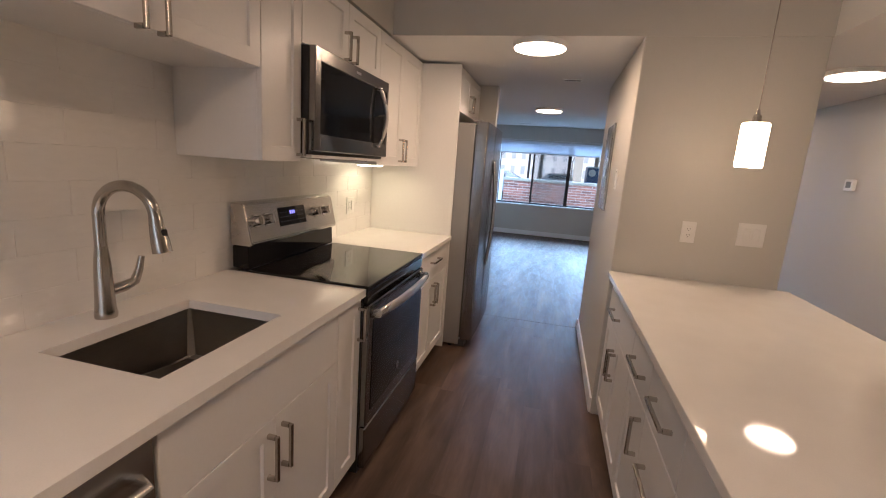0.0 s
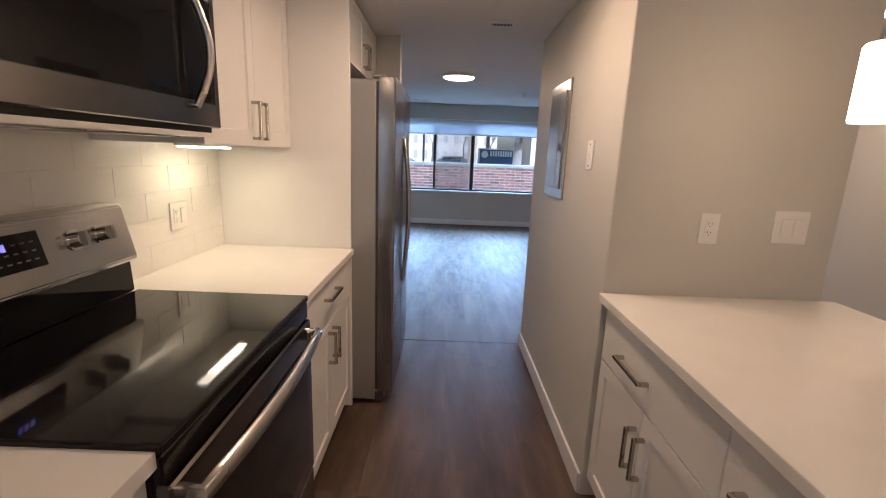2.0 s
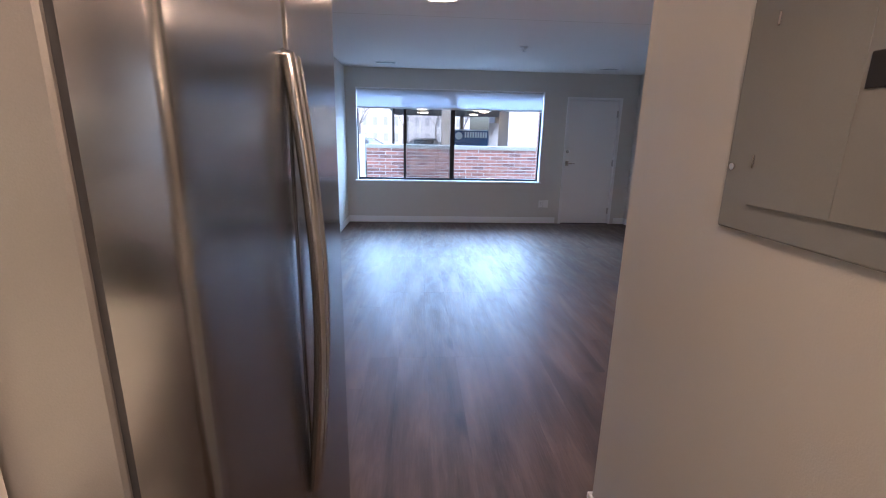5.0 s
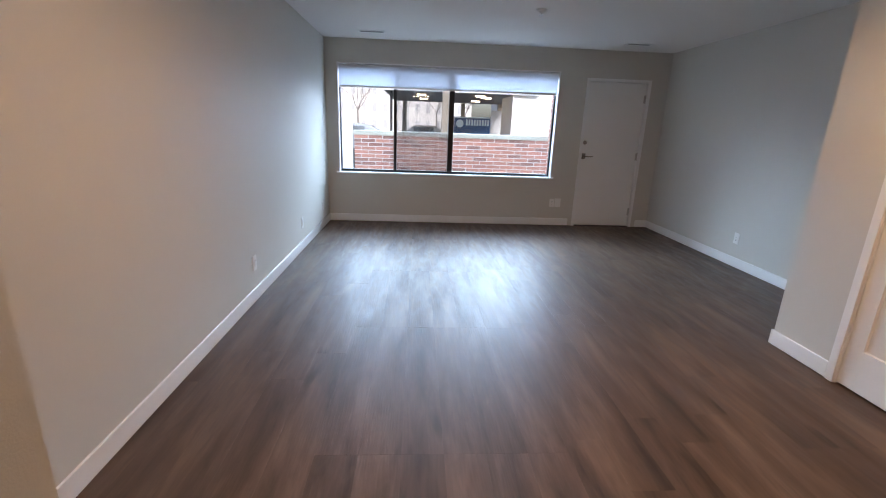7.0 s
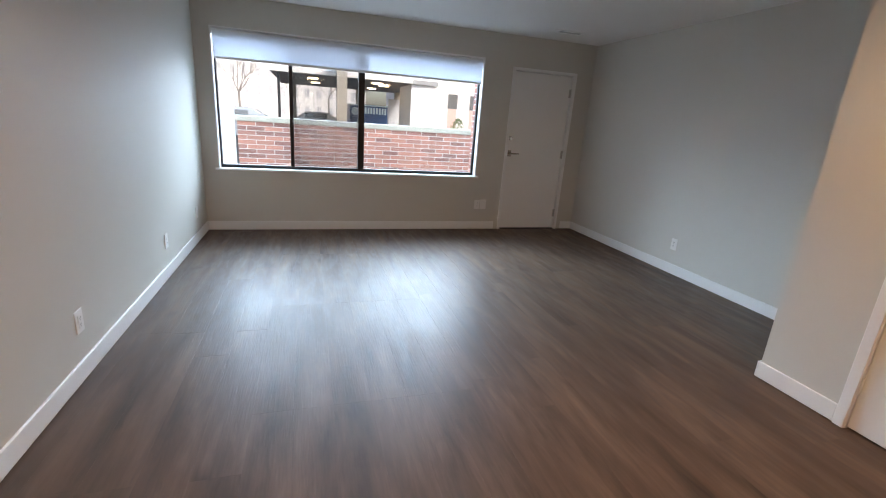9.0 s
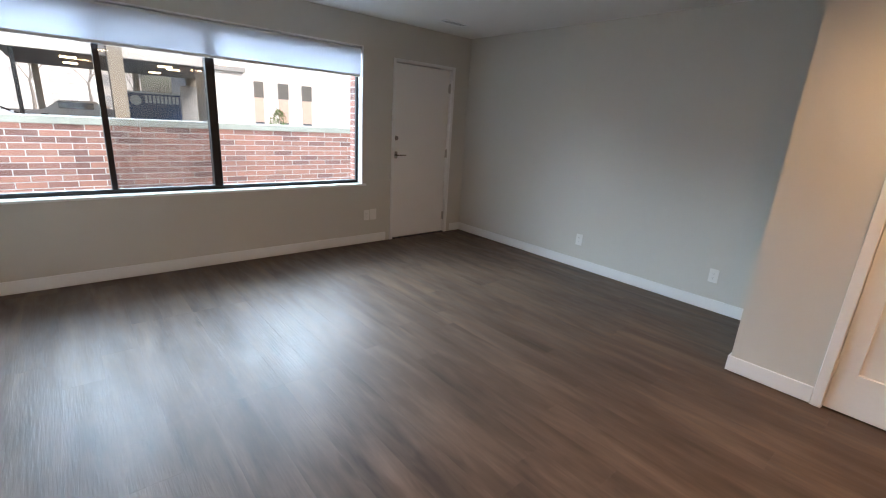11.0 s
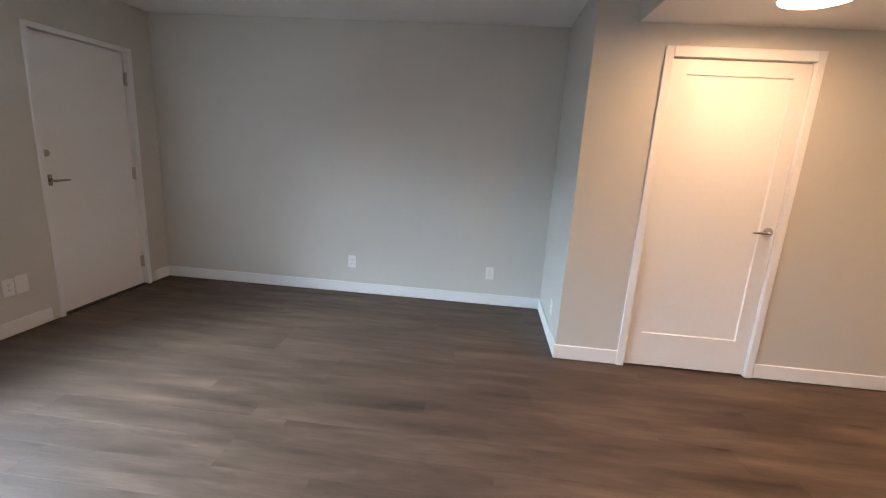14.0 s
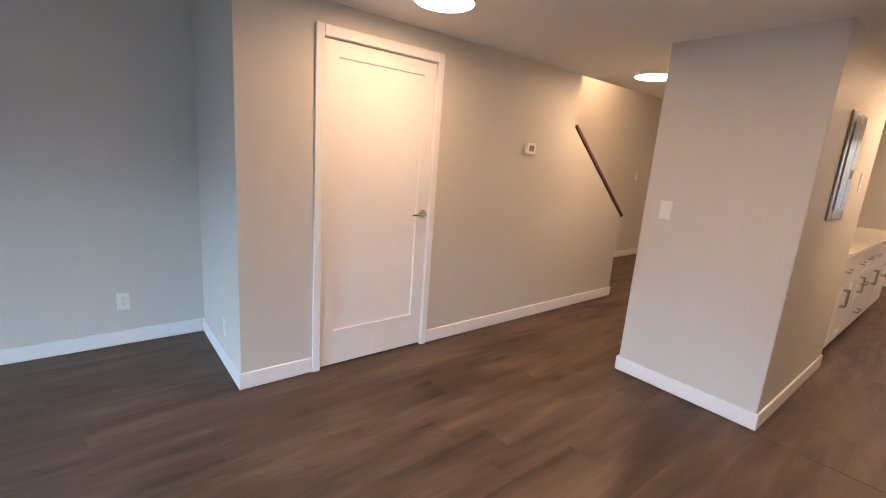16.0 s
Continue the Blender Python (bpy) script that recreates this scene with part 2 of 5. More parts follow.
    nt.links.new(dark.outputs[0], shade_tone.inputs[0])
    nt.links.new(tone.outputs[0], shade_tone.inputs[1])
    nt.links.new(shade_tone.outputs[0], sc.inputs["Scale"])
    nt.links.new(sc.outputs[0], b.inputs["Base Color"])
    b.inputs["Specular IOR Level"].default_value = 0.20
    rough = nt.nodes.new("ShaderNodeMapRange")
    rough.inputs["From Min"].default_value, rough.inputs["From Max"].default_value = 0.3, 0.7
    rough.inputs["To Min"].default_value, rough.inputs["To Max"].default_value = 0.34, 0.56
    nt.links.new(streak.outputs[0], rough.inputs[0])
    nt.links.new(rough.outputs[0], b.inputs["Roughness"])
    bp = nt.nodes.new("ShaderNodeBump")
    bp.inputs["Strength"].default_value, bp.inputs["Distance"].default_value = 0.6, 0.0015
    nt.links.new(grain.outputs[0], bp.inputs["Height"])
    nt.links.new(bp.outputs[0], b.inputs["Normal"])
    return m


def brick_material():
    m = material("red_brick", (0.40, 0.175, 0.128), 0.9, var=0.18, scale=14, fine=120, bump=0.5, bump_scale=90)
    nt = m.node_tree
    b = nt.nodes["Principled BSDF"]
    src = b.inputs["Base Color"].links[0].from_socket
    info = nt.nodes.new("ShaderNodeObjectInfo")
    ramp = nt.nodes.new("ShaderNodeValToRGB")
    ramp.color_ramp.interpolation = "CONSTANT"
    e = ramp.color_ramp.elements
    e[0].position, e[0].color = 0.0, (0.62, 0.64, 0.70, 1)
    e[1].position, e[1].color = 0.16, (1, 1, 1, 1)
    for p, c in ((0.45, (1.15, 1.12, 1.1, 1)), (0.7, (0.85, 0.85, 0.9, 1)), (0.88, (1.18, 1.15, 1.12, 1))):
        ramp.color_ramp.elements.new(p).color = c
    nt.links.new(info.outputs["Random"], ramp.inputs[0])
    mul = nt.nodes.new("ShaderNodeVectorMath")
    mul.operation = "MULTIPLY"
    nt.links.new(src, mul.inputs[0])
    nt.links.new(ramp.outputs[0], mul.inputs[1])
    nt.links.new(mul.outputs[0], b.inputs["Base Color"])
    return m


plank_wood, red_brick = plank_material(), brick_material()

# ---- mesh helpers ----


def bx(bm, x0, x1, y0, y1, z0, z1, bev=0.0, seg=1):
    """Adds a box, with rounded edges where bev is given."""
    m = Matrix.Translation(((x0 + x1) / 2, (y0 + y1) / 2, (z0 + z1) / 2)) @ Matrix.Diagonal((abs(x1 - x0), abs(y1 - y0), abs(z1 - z0), 1))
    vs = bmesh.ops.create_cube(bm, size=1, matrix=m)["verts"]
    if bev:
        es = list({e for v in vs for e in v.link_edges})
        bmesh.ops.bevel(bm, geom=es, offset=bev, segments=seg, affect="EDGES", profile=0.5)
    return bm


def cyl(bm, p, q, r, r2=None, seg=20, caps=True):
    """Adds a rod or cone from p to q."""
    p, q = Vector(p), Vector(q)
    m = Matrix.Translation((p + q) / 2) @ (q - p).to_track_quat("Z", "Y").to_matrix().to_4x4()
    bmesh.ops.create_cone(bm, cap_ends=caps, segments=seg, radius1=r, radius2=r if r2 is None else r2, depth=(q - p).length, matrix=m)
    return bm


def tube(bm, pts, r, seg=12):
    """Adds a bent tube of radius r (a number or one for each point) along points."""
    pts = [Vector(p) for p in pts]
    rs = r if isinstance(r, (list, tuple)) else [r] * len(pts)
    rings, side = [], None
    for n, p in enumerate(pts):
        d = (pts[min(n + 1, len(pts) - 1)] - pts[max(n - 1, 0)]).normalized()
        side = (Vector((0, 0, 1)) if abs(d.z) < 0.9 else Vector((0, 1, 0))) if side is None else side
        u = (side - d * side.dot(d)).normalized()
        side = u
        w = d.cross(u)
        rings.append([bm.verts.new(p + rs[n] * (u * math.cos(a) + w * math.sin(a))) for a in [2 * math.pi * k / seg for k in range(seg)]])
    for a, b in zip(rings, rings[1:]):
        for k in range(seg):
            bm.faces.new((a[k], a[(k + 1) % seg], b[(k + 1) % seg], b[k]))
    bm.faces.new(rings[0][::-1])
    bm.faces.new(rings[-1])
    return bm


def lathe(bm, profile, x, y, seg=40):
    """Turns a profile of (radius, z) round the upright at x, y."""
    rings = [[bm.verts.new((x + r * math.cos(2 * math.pi * k / seg), y + r * math.sin(2 * math.pi * k / seg), z)) for k in range(seg)] for r, z in profile]
    for a, b in zip(rings, rings[1:]):
        for k in range(seg):
            bm.faces.new((a[k], a[(k + 1) % seg], b[(k + 1) % seg], b[k]))
    bm.faces.new(rings[0][::-1])
    bm.faces.new(rings[-1])
    return bm


RUN = Vector((0, 0, 0))   # datum of the stretch that is being laid out


def mesh_of(name, bm, mat, smooth=False):
    bmesh.ops.translate(bm, verts=bm.verts[:], vec=RUN)
    bmesh.ops.recalc_face_normals(bm, faces=bm.faces[:])
    me = bpy.data.meshes.new(name)
    bm.to_mesh(me)
    bm.free()
    me.materials.append(mat)
    if smooth:
        me.shade_smooth()
        me.set_sharp_from_angle(angle=radians(35))
    return me


def part(name, bm, mat, parent, label="", smooth=False):
    ob = new(name, mesh_of(name, bm, mat, smooth))
    ob.parent = parent
    ob.matrix_parent_inverse = parent.matrix_world.inverted()
    return tagged(ob, label)


def thing(name, label, category, base, group="", kind=""):
    ob = new(name)
    ob.location = Vector(base) + RUN
    ob.matrix_world = Matrix.Translation(Vector(base) + RUN)
    ob.empty_display_size = 0.05
    return tagged(ob, label, category, group, kind)


def solid(name, bm, mat, label, category, group="", kind="", smooth=False):
    return tagged(new(name, mesh_of(name, bm, mat, smooth)), label, category, group, kind)


def boxes(*dims, bev=0.0):
    bm = bmesh.new()
    for d in dims:
        bx(bm, *d, bev=bev)
    return bm


def setting(name, mat, label, *dims, category="wall", bev=0.0):
    return solid(name, boxes(*dims, bev=bev), mat, label, category, kind="structure")


# ---- structure ----
KX = 0.118                      # offset of the kitchen runs to the east
XW, XL = -1.17, -1.04          # west faces: of the kitchen in its own runs, of the living room
XK = XW + KX
STUB = (-0.235, 4.565, 4.68)   # end of the short wall and its two faces
Y_WIN, X_EAST, X_CLOSET, X_STAIR = 10.45, 3.61, 2.625, 3.74
BX0, BX1, BY0, BY1 = 0.727, 1.575, 3.02, 4.545   # closed block between kitchen and hall
Y_NIB, Y_DROP, Y_SOUTH = 6.81, 6.56, -1.6
Z_TOP = 2.7
WX0, WX1, WZ0, WZ1 = -0.885, 2.10, 0.672, 2.11   # window opening

floor = setting("floor", subfloor, "grey-brown wood-look vinyl plank floor", (-1.3, 3.9, Y_SOUTH - 0.1, 10.45, -0.15, -0.006), category="floor")
setting("wall_west_kitchen", wall_paint, "painted wall behind the kitchen counter", (XK - 0.15, XK, Y_SOUTH, STUB[1], 0, Z_TOP))
setting("wall_stub", wall_paint, "short greige wall beside the refrigerator", (-1.28, *STUB, 0, Z_TOP))
setting("wall_west_living", wall_paint, "long greige painted living room wall", (XL - 0.24, XL, STUB[2], Y_WIN, 0, Z_TOP))
setting("wall_window", wall_paint, "greige wall around window and entry door",
        (XL - 0.24, WX0, Y_WIN, Y_WIN + 0.22, 0, Z_TOP), (WX0, WX1, Y_WIN, Y_WIN + 0.22, 0, WZ0), (WX0, WX1, Y_WIN, Y_WIN + 0.22, WZ1, Z_TOP),
        (WX1, 2.47, Y_WIN, Y_WIN + 0.22, 0, Z_TOP), (2.47, 3.37, Y_WIN, Y_WIN + 0.22, 2.045, Z_TOP), (3.37, X_EAST + 0.15, Y_WIN, Y_WIN + 0.22, 0, Z_TOP))
setting("wall_east_living", wall_paint, "plain greige living room side wall", (X_EAST, X_EAST + 0.15, Y_NIB - 0.12, Y_WIN, 0, Z_TOP))
setting("wall_nib", wall_paint, "greige return wall beside the closet", (X_CLOSET + 0.12, X_EAST, Y_NIB - 0.12, Y_NIB, 0, Z_TOP))
DY0, DY1, DZ = 5.53, 6.35, 2.028
RAIL0, RAIL1 = (2.92, 0.905), (3.94, 1.74)
setting("wall_closet", wall_paint, "greige hall wall with closet door",
        (X_CLOSET, X_CLOSET + 0.12, DY1, Y_NIB, 0, Z_TOP), (X_CLOSET, X_CLOSET + 0.12, DY0, DY1, DZ, Z_TOP), (X_CLOSET, X_CLOSET + 0.12, RAIL1[0], DY0, 0, Z_TOP))
bm = bmesh.new()
quad = [(RAIL0[0], 0), (RAIL1[0], 0), (RAIL1[0], RAIL1[1]), (RAIL0[0], RAIL0[1])]
va = [bm.verts.new((X_CLOSET, y, z)) for y, z in quad]
vb = [bm.verts.new((X_CLOSET + 0.12, y, z)) for y, z in quad]
bm.faces.new(va), bm.faces.new(vb[::-1])
for k in range(4):
    bm.faces.new((va[k], vb[k], vb[(k + 1) % 4], va[(k + 1) % 4]))
solid("wall_stair", bm, wall_paint, "sloping half wall beside the stair", "wall", kind="structure")
bm = bmesh.new()
d = Vector((0, RAIL1[0] - RAIL0[0], RAIL1[1] - RAIL0[1])).normalized()
n = Vector((0, -d.z, d.y))
a, b = Vector((0, *RAIL0)) - d * 0.02, Vector((0, *RAIL1))
for x0, x1 in ((X_CLOSET - 0.015, X_CLOSET + 0.135),):
    c = [(x, *(p + n * h).yz) for p in (a, b) for h in (0.0, 0.035) for x in (x0, x1)]
    v = [bm.verts.new(q) for q in c]
    for f in ((0, 1, 3, 2), (4, 6, 7, 5), (0, 4, 5, 1), (2, 3, 7, 6), (0, 2, 6, 4), (1, 5, 7, 3)):
        bm.faces.new([v[k] for k in f])
bmesh.ops.bevel(bm, geom=bm.edges[:], offset=0.005, segments=2, affect="EDGES")
solid("stair_cap", bm, cap_wood, "dark-stained wooden cap on the sloping half wall", "handrail", kind="structure")
setting("wall_stair_far", wall_paint, "greige wall across the stair", (X_STAIR, X_STAIR + 0.12, Y_SOUTH, Y_NIB - 0.12, 0, 4.4))
# both get a dark colour in place of shade
setting("wall_stairwell", dark_space, "upper stairwell walls, coloured dark for the missing light", (X_CLOSET + 0.121, X_STAIR, 6.5, Y_NIB - 0.121, 0, 4.4), (X_CLOSET, X_CLOSET + 0.12, 3.93, Y_NIB - 0.12, Z_TOP, 4.4), (X_CLOSET, X_STAIR, 3.81, 3.93, HIGH_CEIL, 4.4), (X_CLOSET, X_STAIR + 0.12, 3.81, Y_NIB, 4.4, 4.5))
setting("wall_closet_inner", dark_space, "unseen closet inner wall, coloured dark for its shade", (X_CLOSET + 0.7, X_CLOSET + 0.78, 5.2, 6.5, 0, 1.9))
setting("wall_block", wall_paint, "closed greige block between kitchen and hall", (BX0, BX1, BY0, BY1, 0, Z_TOP), bev=0.004)
SWX0, SWX1, SWZ0, SWZ1 = -0.92, 0.30, 0.98, 2.08   # window at the end of the kitchen aisle
setting("wall_south", wall_paint, "greige kitchen end wall", (XK - 0.15, SWX0, Y_SOUTH - 0.12, Y_SOUTH, 0, Z_TOP), (SWX1, X_STAIR + 0.12, Y_SOUTH - 0.12, Y_SOUTH, 0, Z_TOP),
        (SWX0, SWX1, Y_SOUTH - 0.12, Y_SOUTH, 0, SWZ0), (SWX0, SWX1, Y_SOUTH - 0.12, Y_SOUTH, SWZ1, Z_TOP))
setting("ceiling", ceiling_paint, "white painted dropped hall ceiling",
        (XK, X_CLOSET, BY0, Y_DROP, HALL_CEIL, HIGH_CEIL - 0.004), (BX1, X_CLOSET, Y_SOUTH, BY0, HALL_CEIL, HIGH_CEIL - 0.004), category="ceiling")
setting("ceiling_living", ceiling_paint, "white painted living room ceiling", (XL - 0.2, X_EAST + 0.1, Y_DROP - 0.02, Y_WIN + 0.05, HIGH_CEIL, HIGH_CEIL + 0.1), category="ceiling")
setting("ceiling_kitchen", ceiling_paint, "white painted kitchen ceiling", (XK - 0.1, X_CLOSET, Y_SOUTH - 0.05, BY0 + 0.3, HIGH_CEIL, HIGH_CEIL + 0.1), category="ceiling")
setting("ceiling_stair", ceiling_paint, "white painted ceiling over the stair", (X_CLOSET - 0.1, X_STAIR, Y_SOUTH - 0.1, 3.809, STAIR_CEIL, STAIR_CEIL + 0.1), category="ceiling")
setting("wall_over_hall", wall_paint, "greige wall above the hall ceiling beside the stair", (X_CLOSET - 0.1, X_CLOSET, Y_SOUTH - 0.05, BY0 + 0.3, HIGH_CEIL + 0.101, STAIR_CEIL), (X_CLOSET - 0.1, X_CLOSET, BY0 + 0.301, 3.809, HIGH_CEIL - 0.003, STAIR_CEIL), (X_CLOSET, X_STAIR, Y_SOUTH - 0.12, Y_SOUTH, Z_TOP + 0.001, STAIR_CEIL))
setting("soffit_kitchen", wall_paint, "greige soffit above the wall cabinets", (XK, KX - 0.80, Y_SOUTH, BY0, 2.185, HIGH_CEIL), category="soffit")
setting("header_kitchen", wall_paint, "greige header where the ceiling drops", (KX - 0.80, BX1, BY0 - 0.008, BY0, HALL_CEIL, HIGH_CEIL), category="header")
setting("header_living", wall_paint, "greige header where the ceiling drops", (XL, X_CLOSET, Y_DROP, Y_DROP + 0.008, HALL_CEIL, HIGH_CEIL), category="header")

# baseboards
BH, BT = 0.104, 0.013


def base_run(x0, x1, y0, y1):
    bm = bmesh.new()
    bx(bm, x0, x1, y0, y1, 0.005, BH, bev=0.003)
    solid("baseboard", bm, trim_paint, "white painted baseboard", "baseboard", kind="structure")


for run in ((XL, XL + BT, STUB[2] + BT, Y_WIN - BT), (XL, 2.41, Y_WIN - BT, Y_WIN), (3.43, X_EAST, Y_WIN - BT, Y_WIN), (X_EAST - BT, X_EAST, Y_NIB + BT, Y_WIN - BT),
            (X_CLOSET - BT, X_EAST, Y_NIB, Y_NIB + BT), (X_CLOSET - BT, X_CLOSET, DY1 + 0.041, Y_NIB), (X_CLOSET - BT, X_CLOSET, RAIL0[0], DY0 - 0.036),
            (X_CLOSET - BT, X_CLOSET + 0.12, RAIL0[0] - BT, RAIL0[0]), (X_STAIR - BT, X_STAIR, Y_SOUTH + BT, 2.9), (BX0 - BT, BX0, BY0 + 0.005, BY1), (BX0 - BT, BX1 + BT, BY1, BY1 + BT),
            (BX1, BX1 + BT, BY0, BY1), (STUB[0], STUB[0] + BT, STUB[1], STUB[2]), (XL + BT, STUB[0] + BT, STUB[2], STUB[2] + BT), (XK + 0.7, X_STAIR, Y_SOUTH, Y_SOUTH + BT)):
    base_run(*run)

# ---- window ----
window = thing("window_1", "wide black-framed window with white sill", "window", (0.585, Y_WIN, 0.67), kind="structure")
part("window_jamb", boxes((WX0, WX0 + 0.012, Y_WIN + 0.002, Y_WIN + 0.13, WZ0 + 0.02, WZ1), (WX1 - 0.012, WX1, Y_WIN + 0.002, Y_WIN + 0.13, WZ0 + 0.02, WZ1), (WX0, WX1, Y_WIN + 0.002, Y_WIN + 0.13, WZ1 - 0.012, WZ1)), trim_paint, window, "white painted jamb")
part("window_sill", boxes((WX0 - 0.03, WX1 + 0.03, Y_WIN - 0.03, Y_WIN, WZ0, WZ0 + 0.022), (WX0, WX1, Y_WIN, Y_WIN + 0.13, WZ0, WZ0 + 0.022), bev=0.003), trim_paint, window, "white sill")
FY0, FY1 = Y_WIN + 0.09, Y_WIN + 0.15
M1, M2 = (-0.143, -0.103), (0.612, 0.682)
part("window_frame", boxes((WX0 + 0.012, WX0 + 0.026, FY0, FY1, WZ0 + 0.022, WZ1 - 0.012), (WX1 - 0.034, WX1 - 0.012, FY0, FY0 + 0.036, WZ0 + 0.022, WZ1 - 0.012), (WX0 + 0.026, WX1 - 0.034, FY0, FY1, WZ0 + 0.022, WZ0 + 0.055),
                           (WX0 + 0.026, WX1 - 0.034, FY0, FY1, WZ1 - 0.06, WZ1 - 0.012), bev=0.002), frame_black, window)
part("mullion", boxes((*M1, FY0, FY1, WZ0 + 0.055, WZ1 - 0.06), bev=0.002), frame_black, window)
part("mullion", boxes((*M2, FY0 - 0.02, FY1, WZ0 + 0.055, WZ1 - 0.06), bev=0.003), frame_black, window)
for x0, x1 in ((WX0 + 0.026, M1[0]), (M1[1], M2[0]), (M2[1], WX1 - 0.034)):
    pane = part("pane", boxes((x0, x1, Y_WIN + 0.118, Y_WIN + 0.122, WZ0 + 0.055, WZ1 - 0.06)), pane_glass, window)
    pane.visible_shadow = False
screen = part("insect_screen", boxes((M1[1], M2[0], Y_WIN + 0.138, Y_WIN + 0.1385, WZ0 + 0.055, WZ1 - 0.06)), insect_mesh, window, "fine grey insect screen")
shade = thing("roller_shade", "white translucent roller shade pulled partly down in the window", "window shade", (0.585, Y_WIN + 0.045, 1.82))
bm = bmesh.new()
cyl(bm, (WX0 + 0.02, Y_WIN + 0.045, 2.07), (WX1 - 0.02, Y_WIN + 0.045, 2.07), 0.024)
part("roller", bm, trim_paint, shade, smooth=True)
part("cloth", boxes((WX0 + 0.022, WX1 - 0.022, Y_WIN + 0.020, Y_WIN + 0.0212, 1.83, 2.07)), shade_cloth, shade)
part("bottom_bar", boxes((WX0 + 0.022, WX1 - 0.022, Y_WIN + 0.013, Y_WIN + 0.028, 1.805, 1.83), bev=0.004), trim_paint, shade)
part("bracket", boxes((WX0 + 0.0125, WX0 + 0.02, Y_WIN + 0.01, Y_WIN + 0.075, 2.03, 2.10)), trim_paint, shade)
part("bracket", boxes((WX1 - 0.02, WX1 - 0.0125, Y_WIN + 0.01, Y_WIN + 0.075, 2.03, 2.10)), trim_paint, shade)


rear = thing("window_2", "plain window in the kitchen's end wall", "window", ((SWX0 + SWX1) / 2, Y_SOUTH, SWZ0), kind="structure")
SMX = (SWX0 + SWX1) / 2
part("window_frame", boxes((SWX0, SWX0 + 0.04, Y_SOUTH - 0.09, Y_SOUTH - 0.03, SWZ0, SWZ1), (SWX1 - 0.04, SWX1, Y_SOUTH - 0.09, Y_SOUTH - 0.03, SWZ0, SWZ1), (SWX0 + 0.04, SWX1 - 0.04, Y_SOUTH - 0.09, Y_SOUTH - 0.03, SWZ0, SWZ0 + 0.04),
                           (SWX0 + 0.04, SWX1 - 0.04, Y_SOUTH - 0.09, Y_SOUTH - 0.03, SWZ1 - 0.04, SWZ1), bev=0.002), frame_black, rear)
part("mullion", boxes((SMX - 0.02, SMX + 0.02, Y_SOUTH - 0.09, Y_SOUTH - 0.03, SWZ0 + 0.04, SWZ1 - 0.04), bev=0.002), frame_black, rear)
for x0, x1 in ((SWX0 + 0.04, SMX - 0.02), (SMX + 0.02, SWX1 - 0.04)):
    part("pane", boxes((x0, x1, Y_SOUTH - 0.062, Y_SOUTH - 0.058, SWZ0 + 0.04, SWZ1 - 0.04)), pane_glass, rear).visible_shadow = False

# ---- doors ----
def lever(parent, x, y, z, out, along, mat, rose=0.027):
    """A lever handle: out is the way out of the door's face, along the way of the lever."""
    o, s, p = Vector(out), Vector(along), Vector((x, y, z))
    bm = bmesh.new()
    cyl(bm, p, p + o * 0.010, rose, rose * 0.9, seg=28)
    h = part("door_handle", bm, mat, parent, "satin metal lever handle", smooth=True)
    bm = bmesh.new()
    tube(bm, [p + o * 0.006, p + o * 0.045, p + o * 0.052 + s * 0.012, p + o * 0.052 + s * 0.06, p + o * 0.050 + s * 0.115], [0.009, 0.009, 0.009, 0.008, 0.006], 10)
    part("lever", bm, mat, h, smooth=True)


front = thing("door_1", "white painted flush metal entry door, closed", "door", (2.92, Y_WIN, 0), kind="structure")
part("leaf", boxes((2.512, 3.328, Y_WIN + 0.035, Y_WIN + 0.08, 0.008, 2.005), bev=0.003), door_paint, front)
part("door_frame", boxes((2.47, 2.51, Y_WIN - 0.012, Y_WIN + 0.12, 0, 2.045), (3.33, 3.37, Y_WIN - 0.012, Y_WIN + 0.12, 0, 2.045), (2.51, 3.33, Y_WIN - 0.012, Y_WIN + 0.12, 2.008, 2.045), bev=0.002), trim_paint, front, "white metal frame")
bm = bmesh.new()
cyl(bm, (2.548, Y_WIN + 0.035, 1.195), (2.548, Y_WIN + 0.012, 1.195), 0.028, 0.024, 24)
part("deadbolt", bm, nickel, front, "round nickel deadbolt", smooth=True)
part("lock_plate", boxes((2.522, 2.578, Y_WIN + 0.025, Y_WIN + 0.035, 0.965, 1.045), bev=0.004), nickel, front)
lever(front, 2.55, Y_WIN + 0.027, 1.005, (0, -1, 0), (1, 0, 0), nickel)
for hz in (0.22, 1.02, 1.80):
    bm = bmesh.new()
    cyl(bm, (3.329, Y_WIN + 0.022, hz - 0.055), (3.329, Y_WIN + 0.022, hz + 0.055), 0.008, seg=12)
    bx(bm, 3.31, 3.329, Y_WIN + 0.031, Y_WIN + 0.035, hz - 0.05, hz + 0.05)
    part("hinge", bm, hinge_metal, front)
part("threshold", boxes((2.51, 3.33, Y_WIN + 0.0, Y_WIN + 0.12, 0, 0.008)), frame_black, front, "dark metal threshold")


